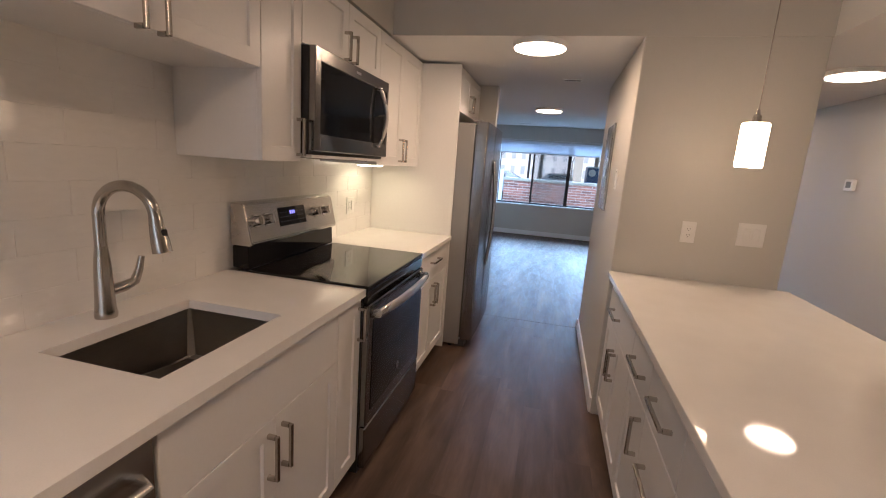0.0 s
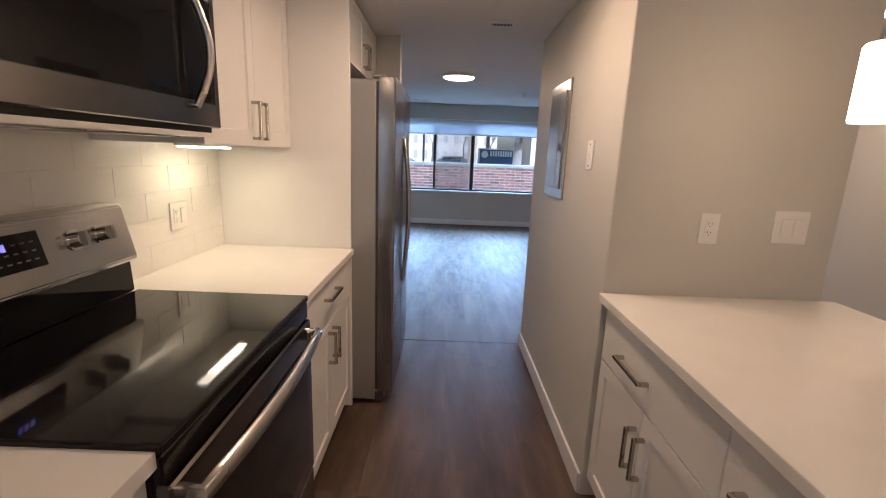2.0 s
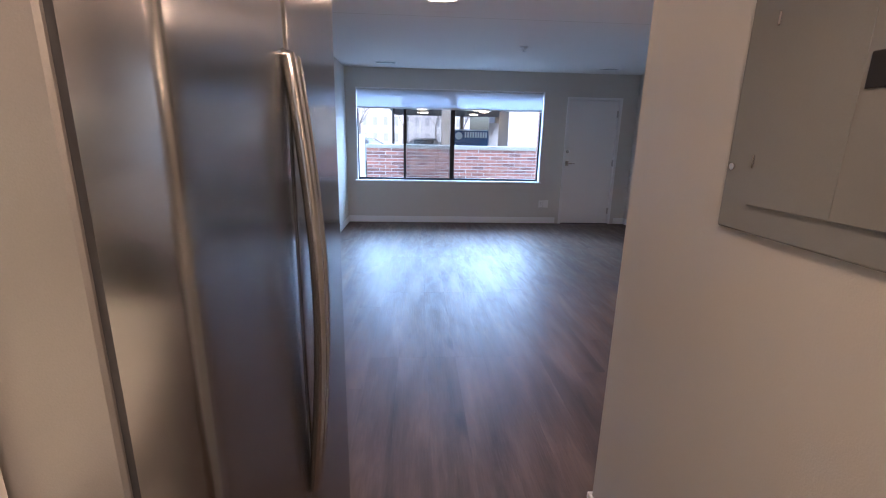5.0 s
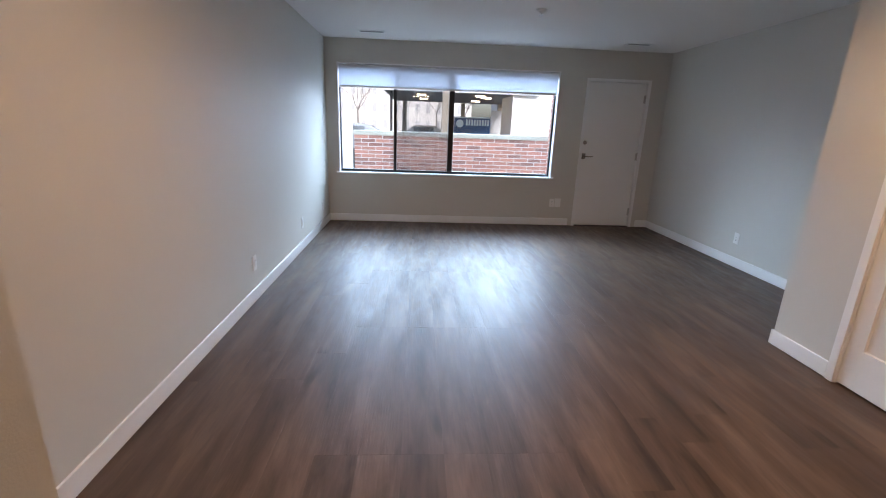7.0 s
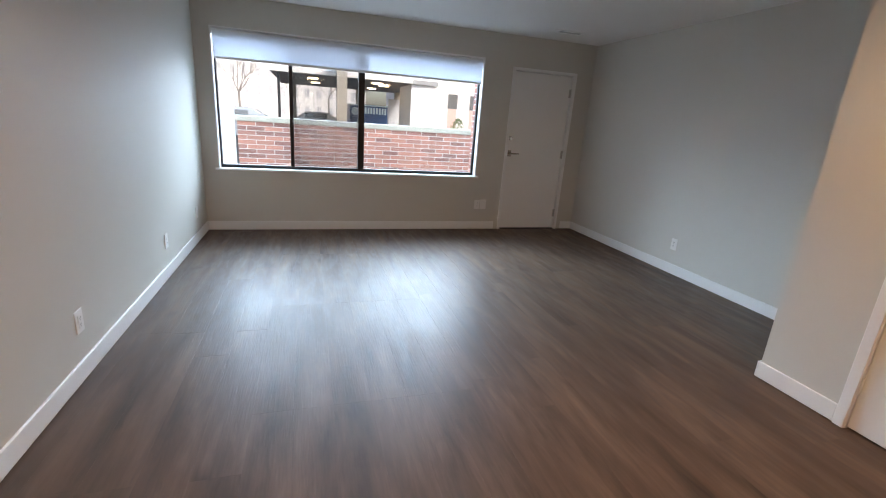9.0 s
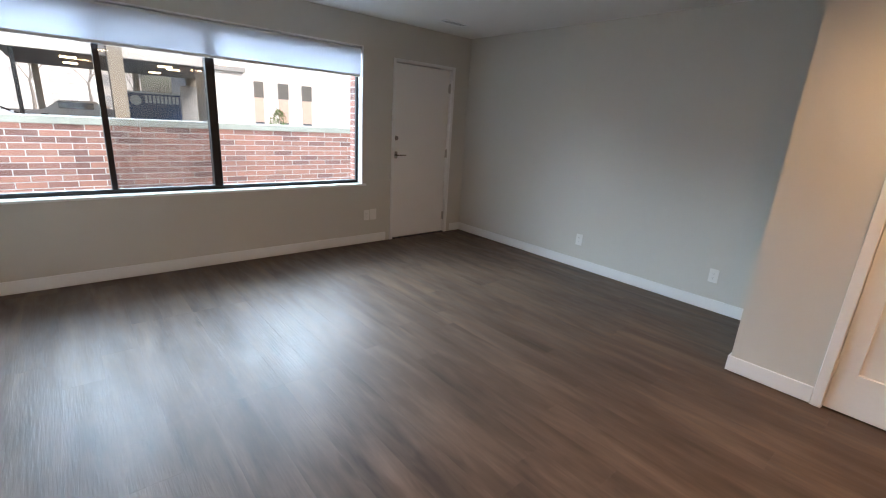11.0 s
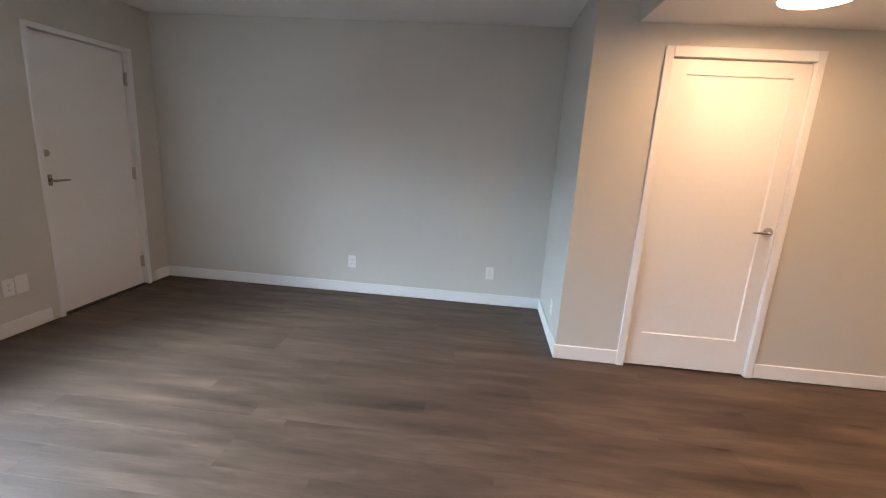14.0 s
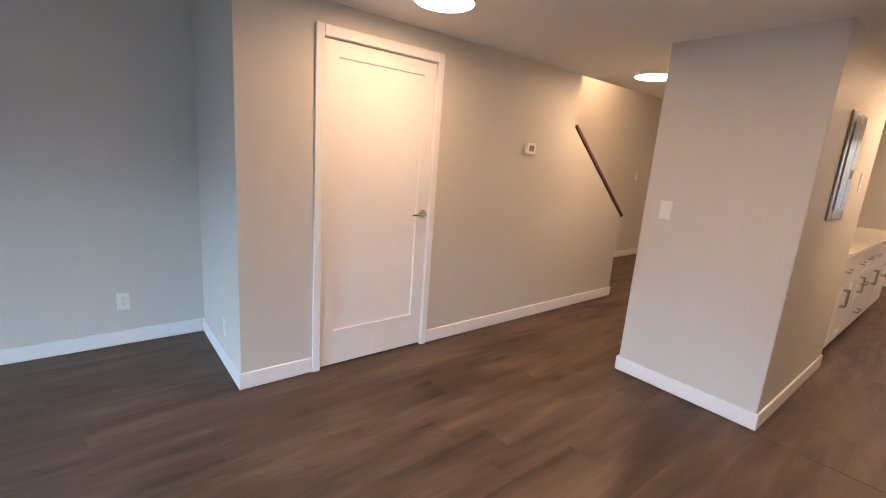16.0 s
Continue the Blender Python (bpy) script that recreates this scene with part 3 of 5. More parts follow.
def shaker(bm, face, x, y0, y1, z0, z1, rail=0.055, thick=0.02, sink=0.008, top=None, bottom=None):
    """A framed door in one piece: a frame proud of one sunk panel. face: 1 looks to +x, -1 to -x; x is its back plane."""
    top, bottom, e = top or rail, bottom or rail, 0.0015

    def ring(d, l, b, t):
        return [bm.verts.new((x + face * d, y, z)) for y, z in ((y0 + l, z0 + b), (y1 - l, z0 + b), (y1 - l, z1 - t), (y0 + l, z1 - t))]

    rings = [ring(0, 0, 0, 0), ring(thick - e, 0, 0, 0), ring(thick, e, e, e), ring(thick, rail, bottom, top), ring(thick - sink, rail + 0.004, bottom + 0.004, top + 0.004)]
    for a, b in zip(rings, rings[1:]):
        for k in range(4):
            bm.faces.new((a[k], a[(k + 1) % 4], b[(k + 1) % 4], b[k]))
    bm.faces.new(rings[0][::-1]), bm.faces.new(rings[-1])
    return bm


closet = thing("door_2", "white single-panel closet door, closed, with white casing", "door", (X_CLOSET, 5.93, 0), kind="structure")
bm = bmesh.new()
shaker(bm, -1, X_CLOSET + 0.048, DY0 + 0.015, DY1 - 0.015, 0.012, 1.998, rail=0.092, thick=0.04, sink=0.012, top=0.085, bottom=0.235)
part("leaf", bm, door_paint, closet)
part("jamb", boxes((X_CLOSET, X_CLOSET + 0.12, DY0, DY0 + 0.012, 0, DZ), (X_CLOSET, X_CLOSET + 0.12, DY1 - 0.012, DY1, 0, DZ), (X_CLOSET, X_CLOSET + 0.12, DY0 + 0.012, DY1 - 0.012, 2.004, DZ)), trim_paint, closet)
part("casing", boxes((X_CLOSET - 0.015, X_CLOSET, DY0 - 0.035, DY0 + 0.01, 0, 2.066), (X_CLOSET - 0.015, X_CLOSET, DY1 - 0.01, DY1 + 0.04, 0, 2.066), (X_CLOSET - 0.015, X_CLOSET, DY0 + 0.01, DY1 - 0.01, 2.006, 2.066), bev=0.003), trim_paint, closet)
lever(closet, X_CLOSET + 0.008, DY0 + 0.062, 0.995, (-1, 0, 0), (0, 1, 0), chrome, rose=0.033)
for hz in (0.25, 1.78):
    bm = bmesh.new()
    cyl(bm, (X_CLOSET + 0.003, DY1 - 0.012, hz - 0.045), (X_CLOSET + 0.003, DY1 - 0.012, hz + 0.045), 0.008, seg=12)
    part("hinge", bm, trim_paint, closet)

# ---- kitchen cabinets ----
RUN = Vector((KX, 0.165, 0))
COUNTER_X, CAB_X, DOOR_T = -0.485, -0.525, 0.02
Z_TOE, Z_CAB, Z_TOPC = 0.10, 0.882, 0.915


def pull(parent, face, x, y, z, length, upright):
    """A square bar pull on two posts."""
    bm = bmesh.new()
    h, t, o = length / 2, 0.006, 0.032
    xo = x + face * o
    if upright:
        bx(bm, xo - t, xo + t, y - t, y + t, z - h, z + h, bev=0.002)
        for s in (-1, 1):
            bx(bm, x, xo - face * t, y - t, y + t, z + s * (h - t) - t, z + s * (h - t) + t)
    else:
        bx(bm, xo - t, xo + t, y - h, y + h, z - t, z + t, bev=0.002)
        for s in (-1, 1):
            bx(bm, x, xo - face * t, y + s * (h - t) - t, y + s * (h - t) + t, z - t, z + t)
    part("handle", bm, nickel, parent, "brushed nickel bar pull")


def front_panel(cab, name, face, x, y0, y1, z0, z1, handle=None, flat=False):
    """A door or drawer front on a cabinet. handle: (y, z, length, upright)."""
    g = 0.0015
    bm = bmesh.new()
    if flat:
        bx(bm, x, x + face * DOOR_T, y0 + g, y1 - g, z0 + g, z1 - g, bev=0.002)
    else:
        shaker(bm, face, x, y0 + g, y1 - g, z0 + g, z1 - g)
    d = part(name, bm, cabinet_paint, cab)
    if handle:
        pull(d, face, x + face * DOOR_T, *handle)
    return d


def base_cabinet(face, back, front, y0, y1, label):
    cab = thing("base_cabinet", label, "cabinet", ((back + front) / 2, (y0 + y1) / 2, 0), group="base cabinets")
    lo, hi = min(back, front), max(back, front)
    t = 0.018
    part("body", boxes((lo, hi, y0, y0 + t, Z_TOE, Z_CAB), (lo, hi, y1 - t, y1, Z_TOE, Z_CAB), (lo, hi, y0 + t, y1 - t, Z_TOE, Z_TOE + t),
                       ((back, back + face * t) + (y0 + t, y1 - t, Z_TOE + t, Z_CAB)), ((front - face * t, front) + (y0 + t, y1 - t, Z_CAB - 0.03, Z_CAB))), cabinet_paint, cab)
    part("toe_kick", boxes((min(back, front - face * 0.06), max(back, front - face * 0.06), y0, y1, 0, Z_TOE)), cabinet_paint, cab)
    return cab


D_TOP, D_SPLIT = 0.868, 0.675
# sink base, narrow door, and the unit beside the refrigerator
c = base_cabinet(1, XW, CAB_X, 0.86, 1.66, "white shaker sink base cabinet with two doors")
front_panel(c, "false_front", 1, CAB_X, 0.86, 1.66, D_SPLIT, D_TOP, flat=True)
front_panel(c, "door", 1, CAB_X, 0.86, 1.26, Z_TOE, D_SPLIT, (1.225, 0.56, 0.15, True))
front_panel(c, "door", 1, CAB_X, 1.26, 1.66, Z_TOE, D_SPLIT, (1.295, 0.56, 0.15, True))
c = base_cabinet(1, XW, CAB_X, 1.66, 1.862, "narrow white shaker base cabinet beside the range")
front_panel(c, "door", 1, CAB_X, 1.66, 1.862, Z_TOE, D_TOP, (1.838, 0.765, 0.15, True))
c = base_cabinet(1, XW, CAB_X, 2.662, 3.46, "white shaker base cabinet with drawer and two doors")
front_panel(c, "drawer", 1, CAB_X, 2.662, 3.46, D_SPLIT, D_TOP, (3.06, 0.80, 0.19, False), flat=True)
front_panel(c, "door", 1, CAB_X, 2.662, 3.06, Z_TOE, D_SPLIT, (3.025, 0.56, 0.15, True))
front_panel(c, "door", 1, CAB_X, 3.06, 3.46, Z_TOE, D_SPLIT, (3.095, 0.56, 0.15, True))
c = base_cabinet(1, XW, CAB_X, -1.2, 0.24, "white base cabinet at the counter's end")
front_panel(c, "door", 1, CAB_X, -0.48, 0.24, Z_TOE, D_TOP, (0.2, 0.765, 0.15, True))
front_panel(c, "door", 1, CAB_X, -1.2, -0.48, Z_TOE, D_TOP, (-0.52, 0.765, 0.15, True))

dish = thing("dishwasher", "stainless steel dishwasher under the counter", "dishwasher", (-0.8, 0.55, 0))
part("body", boxes((XW + 0.02, CAB_X, 0.25, 0.85, 0.0, 0.88)), dark_plastic, dish)
p = part("door", boxes((CAB_X, CAB_X + 0.025, 0.252, 0.848, 0.11, 0.875), bev=0.004), steel_level, dish)
bm = bmesh.new()
tube(bm, [(CAB_X + 0.025, 0.29, 0.80), (CAB_X + 0.06, 0.30, 0.80), (CAB_X + 0.065, 0.55, 0.80), (CAB_X + 0.06, 0.80, 0.80), (CAB_X + 0.025, 0.81, 0.80)], 0.011)
part("handle", bm, steel_level, p, smooth=True)

# island
RUN = Vector((KX, 0.14, 0))
IX0, IX1 = 0.63, 1.20
UNITS = [(2.11, 2.87, "pair"), (1.77, 2.11, "single"), (1.37, 1.77, "stack"), (0.60, 1.37, "pair"), (-0.15, 0.60, "pair")]
for y0, y1, style in UNITS:
    c = base_cabinet(-1, IX1, IX0 + DOOR_T, y0, y1, {"pair": "white shaker island cabinet with drawer and two doors", "single": "narrow white shaker island cabinet with drawer and door", "stack": "white island cabinet with three drawers"}[style])
    x, mid = IX0 + DOOR_T, (y0 + y1) / 2
    zs = D_SPLIT - 0.025
    if style == "stack":
        for za, zb in ((zs, D_TOP), (0.375, zs), (Z_TOE, 0.375)):
            front_panel(c, "drawer", -1, x, y0, y1, za, zb, (mid, min((za + zb) / 2, zb - 0.09), 0.20, False), flat=True)
        continue
    front_panel(c, "drawer", -1, x, y0, y1, zs, D_TOP, (mid + 0.09 if style == "pair" else mid, 0.745, 0.20, False), flat=True)
    if style == "pair":
        front_panel(c, "door", -1, x, y0, mid, Z_TOE, zs, (mid - 0.03, 0.50, 0.15, True))
        front_panel(c, "door", -1, x, mid, y1, Z_TOE, zs, (mid + 0.03, 0.50, 0.15, True))
    else:
        front_panel(c, "door", -1, x, y0, y1, Z_TOE, zs, (y0 + 0.04, 0.53, 0.15, True))
solid("island_back_panel", boxes((IX1, IX1 + 0.02, -0.15, 2.875, 0.0, Z_CAB)), cabinet_paint, "white back panel of the kitchen island", "panel")
bm = bmesh.new()
bx(bm, 0.595, 1.51, -0.19, 2.878, Z_CAB + 0.001, Z_TOPC, bev=0.003, seg=2)
solid("island_countertop", bm, quartz, "glossy white quartz island countertop", "countertop")

RUN = Vector((KX, 0.165, 0))
# main countertop with the sink's opening
SX0, SX1, SY0, SY1 = -0.99, -0.614, 0.973, 1.455
bm = bmesh.new()
for d in ((XW, COUNTER_X, -1.2, SY0), (XW, COUNTER_X, SY1, 1.862), (XW, SX0, SY0, SY1), (SX1, COUNTER_X, SY0, SY1)):
    bx(bm, *d, Z_CAB + 0.001, Z_TOPC)
bmesh.ops.remove_doubles(bm, verts=bm.verts[:], dist=0.0004)
solid("countertop", bm, quartz, "white quartz countertop with undermount sink cut-out", "countertop")
solid("countertop", bx(bmesh.new(), XW, COUNTER_X, 2.662, 3.472, Z_CAB + 0.001, Z_TOPC, bev=0.003, seg=2), quartz, "white quartz countertop between range and refrigerator", "countertop")

sink = thing("sink", "undermount stainless steel sink with a deep rectangular bowl", "sink", (-0.8, 1.24, 0.68))
bm = bmesh.new()
e, t, zb = 0.008, 0.004, 0.69
lo = [bm.verts.new(p) for p in ((SX0 - e, SY0 - e, zb), (SX1 + e, SY0 - e, zb), (SX1 + e, SY1 + e, zb), (SX0 - e, SY1 + e, zb))]
hi = [bm.verts.new((v.co.x, v.co.y, Z_CAB)) for v in lo]
bm.faces.new(lo)
for k in range(4):
    bm.faces.new((lo[k], lo[(k + 1) % 4], hi[(k + 1) % 4], hi[k]))
bmesh.ops.bevel(bm, geom=[x for x in bm.edges if x.calc_length() > 0 and len(x.link_faces) == 2], offset=0.012, segments=3, affect="EDGES")
bmesh.ops.recalc_face_normals(bm, faces=bm.faces[:])
bmesh.ops.solidify(bm, geom=bm.faces[:], thickness=t)
part("bowl", bm, sink_steel, sink)
bm = bmesh.new()
lathe(bm, [(0.055, zb), (0.055, zb + 0.004), (0.042, zb + 0.005), (0.038, zb + 0.001)], -0.86, 1.24)
part("drain", bm, chrome, sink, smooth=True)

RUN = RUN + Vector((-0.024, -0.03, 0))
faucet = thing("faucet", "brushed nickel pull-down gooseneck faucet on the counter", "faucet", (-1.06, 1.25, Z_TOPC))
bm = bmesh.new()
lathe(bm, [(0.030, 0.915), (0.031, 0.925), (0.028, 0.945), (0.026, 1.00), (0.023, 1.08), (0.017, 1.14)], -1.05, 1.25)
part("body", bm, nickel, faucet, smooth=True)
bm = bmesh.new()
arc = [(-0.957 + 0.093 * math.cos(a), 1.25 + 0.02 * (1 + math.cos(a)) / 2, 1.24 + 0.088 * math.sin(a)) for a in [math.pi * (1 - k / 14) for k in range(15)]]
tube(bm, [(-1.05, 1.25, 1.12), (-1.05, 1.25, 1.18)] + arc, 0.0165, 16)
part("spout", bm, nickel, faucet, smooth=True)
bm = bmesh.new()
tube(bm, [(-0.864, 1.27, 1.245), (-0.860, 1.27, 1.215), (-0.852, 1.271, 1.175), (-0.846, 1.272, 1.140)], [0.0175, 0.020, 0.025, 0.026], 16)
part("spray_head", bm, nickel, faucet, smooth=True)
bm = bmesh.new()
bx(bm, -0.842, -0.832, 1.262, 1.282, 1.17, 1.21, bev=0.003)
part("spray_button", bm, black_plastic, faucet)
bm = bmesh.new()
tube(bm, [(-1.05, 1.265, 0.995), (-1.045, 1.315, 1.0), (-1.04, 1.345, 1.01), (-1.035, 1.358, 1.045), (-1.03, 1.365, 1.09)], [0.018, 0.017, 0.015, 0.012, 0.009], 14)
part("lever", bm, nickel, faucet, smooth=True)
RUN = Vector((KX, 0.165, 0))


# ---- wall cabinets ----
UX, U_TOP, U_BOT = -0.815, 2.168, 1.42


def wall_cabinet(y0, y1, z0, z1, label, doors, front=UX):
    cab = thing("wall_cabinet", label, "cabinet", ((XW + front) / 2, (y0 + y1) / 2, z0), group="wall cabinets")
    part("body", boxes((XW, front, y0, y1, z0, z1), bev=0.001), cabinet_paint, cab)
    for d0, d1, h in doors:
        front_panel(cab, "door", 1, front, d0, d1, z0, z1, h)
    return cab


wall_cabinet(0.72, 1.604, 1.735, U_TOP, "short white shaker wall cabinet above the sink", [(0.72, 1.162, (1.13, 1.80, 0.15, True)), (1.162, 1.604, (1.195, 1.80, 0.15, True))])
wall_cabinet(-0.9, 0.72, 1.42, U_TOP, "white shaker wall cabinet at the kitchen's end", [(-0.9, -0.09, None), (-0.09, 0.72, None)])
wall_cabinet(1.605, 1.858, U_BOT, U_TOP, "narrow white shaker wall cabinet beside the microwave", [(1.605, 1.858, (1.83, 1.52, 0.15, True))])
wall_cabinet(1.859, 2.664, 1.885, U_TOP, "white shaker wall cabinet above the microwave", [(1.859, 2.262, (2.225, 1.965, 0.13, True)), (2.262, 2.664, (2.30, 1.965, 0.13, True))])
wall_cabinet(2.665, 3.474, U_BOT, U_TOP, "white shaker wall cabinet with two doors", [(2.665, 3.07, (3.037, 1.52, 0.15, True)), (3.07, 3.474, (3.103, 1.52, 0.15, True))])
over_fridge = wall_cabinet(3.515, 4.39, 1.85, U_TOP, "white shaker cabinet above the refrigerator", [(3.515, 3.95, (3.915, 1.95, 0.13, True)), (3.95, 4.39, (3.985, 1.95, 0.13, True))], front=-0.535)
part("side_panel", boxes((XW, -0.50, 3.475, 3.495, 0, U_TOP), bev=0.001), cabinet_paint, over_fridge, "tall white end panel")
strip = thing("under_cabinet_light", "slim white under-cabinet light, switched on", "lamp", (-1.0, 3.06, U_BOT - 0.012))
part("housing", boxes((-1.025, -0.975, 2.88, 3.24, U_BOT - 0.008, U_BOT - 0.0005)), white_plastic, strip)
part("diffuser", boxes((-1.02, -0.98, 2.89, 3.23, U_BOT - 0.016, U_BOT - 0.008), bev=0.002), strip_glow, strip, "glowing diffuser")
d = bpy.data.lights.new("under_cabinet_light_source", "AREA")
d.shape, d.size, d.size_y, d.energy, d.color = "RECTANGLE", 0.04, 0.30, 1.1, (1.0, 0.74, 0.36)
new("under_cabinet_light_source", d).matrix_world = Matrix.Translation(RUN) @ pose(-1.0, 3.12, U_BOT - 0.018)

# ---- range ----
RY0, RY1 = 1.864, 2.660
oven = thing("range", "stainless steel electric range with black glass cooktop", "stove", (-0.8, 2.26, 0))
part("body", boxes((XW + 0.02, -0.50, RY0, RY1, 0.03, 0.905)), black_plastic, oven)
bm = bmesh.new()
bx(bm, -1.06, -0.475, RY0 - 0.001, RY1 + 0.001, 0.906, 0.926, bev=0.004, seg=2)
part("cooktop", bm, black_glass, oven, "black ceramic glass cooktop")
bm = bmesh.new()
for pts, mat, nm in (([(-1.15, 0.926), (-1.06, 0.926), (-1.065, 1.03), (-1.15, 1.03)], black_glass, "riser"), ([(-1.155, 1.031), (-1.05, 1.031), (-1.042, 1.045), (-1.08, 1.212), (-1.095, 1.222), (-1.155, 1.222)], steel_level, "backguard")):
    bm = bmesh.new()
    y0, y1 = (RY0 + 0.01, RY1 - 0.01) if nm == "riser" else (RY0 + 0.004, RY1 - 0.004)
    v0, v1 = [bm.verts.new((x, y0, z)) for x, z in pts], [bm.verts.new((x, y1, z)) for x, z in pts]
    bm.faces.new(v0), bm.faces.new(v1[::-1])
    for k in range(len(pts)):
        bm.faces.new((v0[k], v1[k], v1[(k + 1) % len(pts)], v0[(k + 1) % len(pts)]))
    bmesh.ops.bevel(bm, geom=bm.edges[:], offset=0.004, segments=2, affect="EDGES")
    guard = part(nm, bm, mat, oven, smooth=True)
slope = Vector((0.973, 0, 0.231))


def on_guard(y, z, d=0.0):
    return Vector((-1.042 - (z - 1.045) * 0.2375, y, z)) + slope * d


def tilted_box(bm, y0, y1, z0, z1, d0, d1):
    v = [bm.verts.new(on_guard(y, z, dd)) for dd in (d0, d1) for z in (z0, z1) for y in (y0, y1)]
    for f in ((0, 1, 3, 2), (4, 6, 7, 5), (0, 4, 5, 1), (2, 3, 7, 6), (0, 2, 6, 4), (1, 5, 7, 3)):
        bm.faces.new([v[k] for k in f])
    return bm


disp = part("display", tilted_box(bmesh.new(), 2.10, 2.335, 1.095, 1.185, -0.003, 0.003), black_glass, oven, "black control display")
bm = bmesh.new()
for k, w in enumerate((0.012, 0.012, 0.012)):
    tilted_box(bm, 2.195 + k * 0.017, 2.195 + k * 0.017 + w, 1.148, 1.166, 0.003, 0.0036)
part("digits", bm, led_blue, disp, "blue lit digits")
bm = bmesh.new()
for r in range(3):
    for k in range(9):
        if r == 0 and 2 < k < 6:
            continue
        tilted_box(bm, 2.112 + k * 0.024, 2.124 + k * 0.024, 1.158 - r * 0.022, 1.162 - r * 0.022, 0.003, 0.0035)
part("key_marks", bm, dark_plastic, disp)
for y in (1.925, 2.005, 2.435, 2.535):
    bm = bmesh.new()
    p0 = on_guard(y, 1.14, 0.0)
    cyl(bm, p0, p0 + slope * 0.006, 0.030, seg=28)
    cyl(bm, p0 + slope * 0.006, p0 + slope * 0.034, 0.024, 0.021, 28)
    k = part("knob", bm, chrome, oven, "round chrome knob", smooth=True)
    bm = bmesh.new()
    u = Vector((-0.231, 0, 0.973))
    for s in (0,):
        c0 = p0 + slope * 0.034
        vs = bmesh.ops.create_cube(bm, size=1, matrix=Matrix.Translation(c0 + slope * 0.004) @ Vector(slope).to_track_quat("X", "Z").to_matrix().to_4x4() @ Matrix.Diagonal((0.012, 0.010, 0.040, 1)))
    part("grip", bm, chrome, k)
part("control_strip", boxes((-0.50, -0.478, RY0, RY1, 0.845, 0.904), bev=0.004), black_glass, oven)
odoor = part("oven_door", boxes((-0.50, -0.468, RY0 + 0.003, RY1 - 0.003, 0.265, 0.842), bev=0.005), dark_steel, oven, "dark stainless oven door")
part("oven_window", boxes((-0.4685, -0.4655, RY0 + 0.05, RY1 - 0.05, 0.33, 0.765), bev=0.001), black_glass, odoor, "black glass oven window")
bm = bmesh.new()
pts = [(-0.468, RY0 + 0.04, 0.80)] + [(-0.435 + 0.022 * math.sin(math.pi * k / 10), RY0 + 0.035 + (RY1 - RY0 - 0.07) * k / 10, 0.802) for k in range(11)] + [(-0.468, RY1 - 0.04, 0.80)]
tube(bm, pts, 0.0155, 14)
for v in bm.verts:
    v.co.z = 0.802 + (v.co.z - 0.802) * 1.45
part("handle", bm, steel_level, odoor, "curved stainless bar handle", smooth=True)
bm = bmesh.new()
cyl(bm, (-0.4655, 2.262, 0.40), (-0.4635, 2.262, 0.40), 0.021, seg=24)
part("badge", bm, nickel, odoor, "small round metal badge")
drw = part("storage_drawer", boxes((-0.50, -0.470, RY0 + 0.003, RY1 - 0.003, 0.055, 0.258), bev=0.005), dark_steel, oven, "stainless drawer front")
for y in (RY0 + 0.05, RY1 - 0.05):
    bm = bmesh.new()
    cyl(bm, (-0.56, y, 0), (-0.56, y, 0.031), 0.018)
    part("foot", bm, black_plastic, oven)

# ---- microwave ----
MY0, MY1, MZ0, MZ1, MX = 1.863, 2.66, 1.455, 1.88, -0.735
mw = thing("microwave", "stainless steel over-the-range microwave", "microwave", (-0.93, 2.26, MZ0))
part("body", boxes((XW + 0.005, MX - 0.03, MY0, MY1, MZ0, MZ1), bev=0.002), black_plastic, mw)
bm = bmesh.new()
GY1 = MY1 - 0.165
for d in ((MY0, MY0 + 0.045, MZ0 + 0.015, MZ1), (MY1 - 0.02, MY1, MZ0 + 0.015, MZ1), (MY0 + 0.045, MY1 - 0.02, MZ0 + 0.015, MZ0 + 0.085), (MY0 + 0.045, MY1 - 0.02, MZ1 - 0.055, MZ1)):
    bx(bm, MX - 0.03, MX, *d, bev=0.003)
mdoor = part("door_frame", bm, dark_steel, mw, "brushed stainless door frame")
part("door_glass", boxes((MX - 0.03, MX - 0.004, MY0 + 0.0455, MY1 - 0.0205, MZ0 + 0.0855, MZ1 - 0.0555)), black_glass, mw, "black glass door")
bm = bmesh.new()
tube(bm, [(MX - 0.004, MY1 - 0.15, MZ0 + 0.07)] + [(MX + 0.012 + 0.028 * math.sin(math.pi * k / 12), MY1 - 0.15 + 0.035 * math.sin(math.pi * k / 12), MZ0 + 0.07 + 0.30 * k / 12) for k in range(13)] + [(MX - 0.004, MY1 - 0.15, MZ0 + 0.37)], 0.011, 12)
part("handle", bm, steel_level, mw, "curved stainless handle", smooth=True)
part("badge", boxes((MX, MX + 0.001, 2.235, 2.285, MZ1 - 0.034, MZ1 - 0.022)), chrome, mw)
bm = bmesh.new()
bx(bm, XW + 0.02, MX - 0.02, MY0 + 0.01, MY1 - 0.01, MZ0 - 0.014, MZ0 - 0.0005)
part("vent_base", bm, white_plastic, mw, "pale metal underside")
for k in range(2):
    part("grease_filter", boxes((-1.02, -0.80, MY0 + 0.10 + k * 0.34, MY0 + 0.34 + k * 0.34, MZ0 - 0.018, MZ0 - 0.0145)), nickel, mw)

# ---- refrigerator ----
FYA, FYB, FZ = 3.498, 4.388, 1.765
RUN = Vector((KX - 0.03, 0.165, 0))
fridge = thing("refrigerator", "tall stainless steel side-by-side refrigerator", "refrigerator", (-0.7, 3.98, 0))
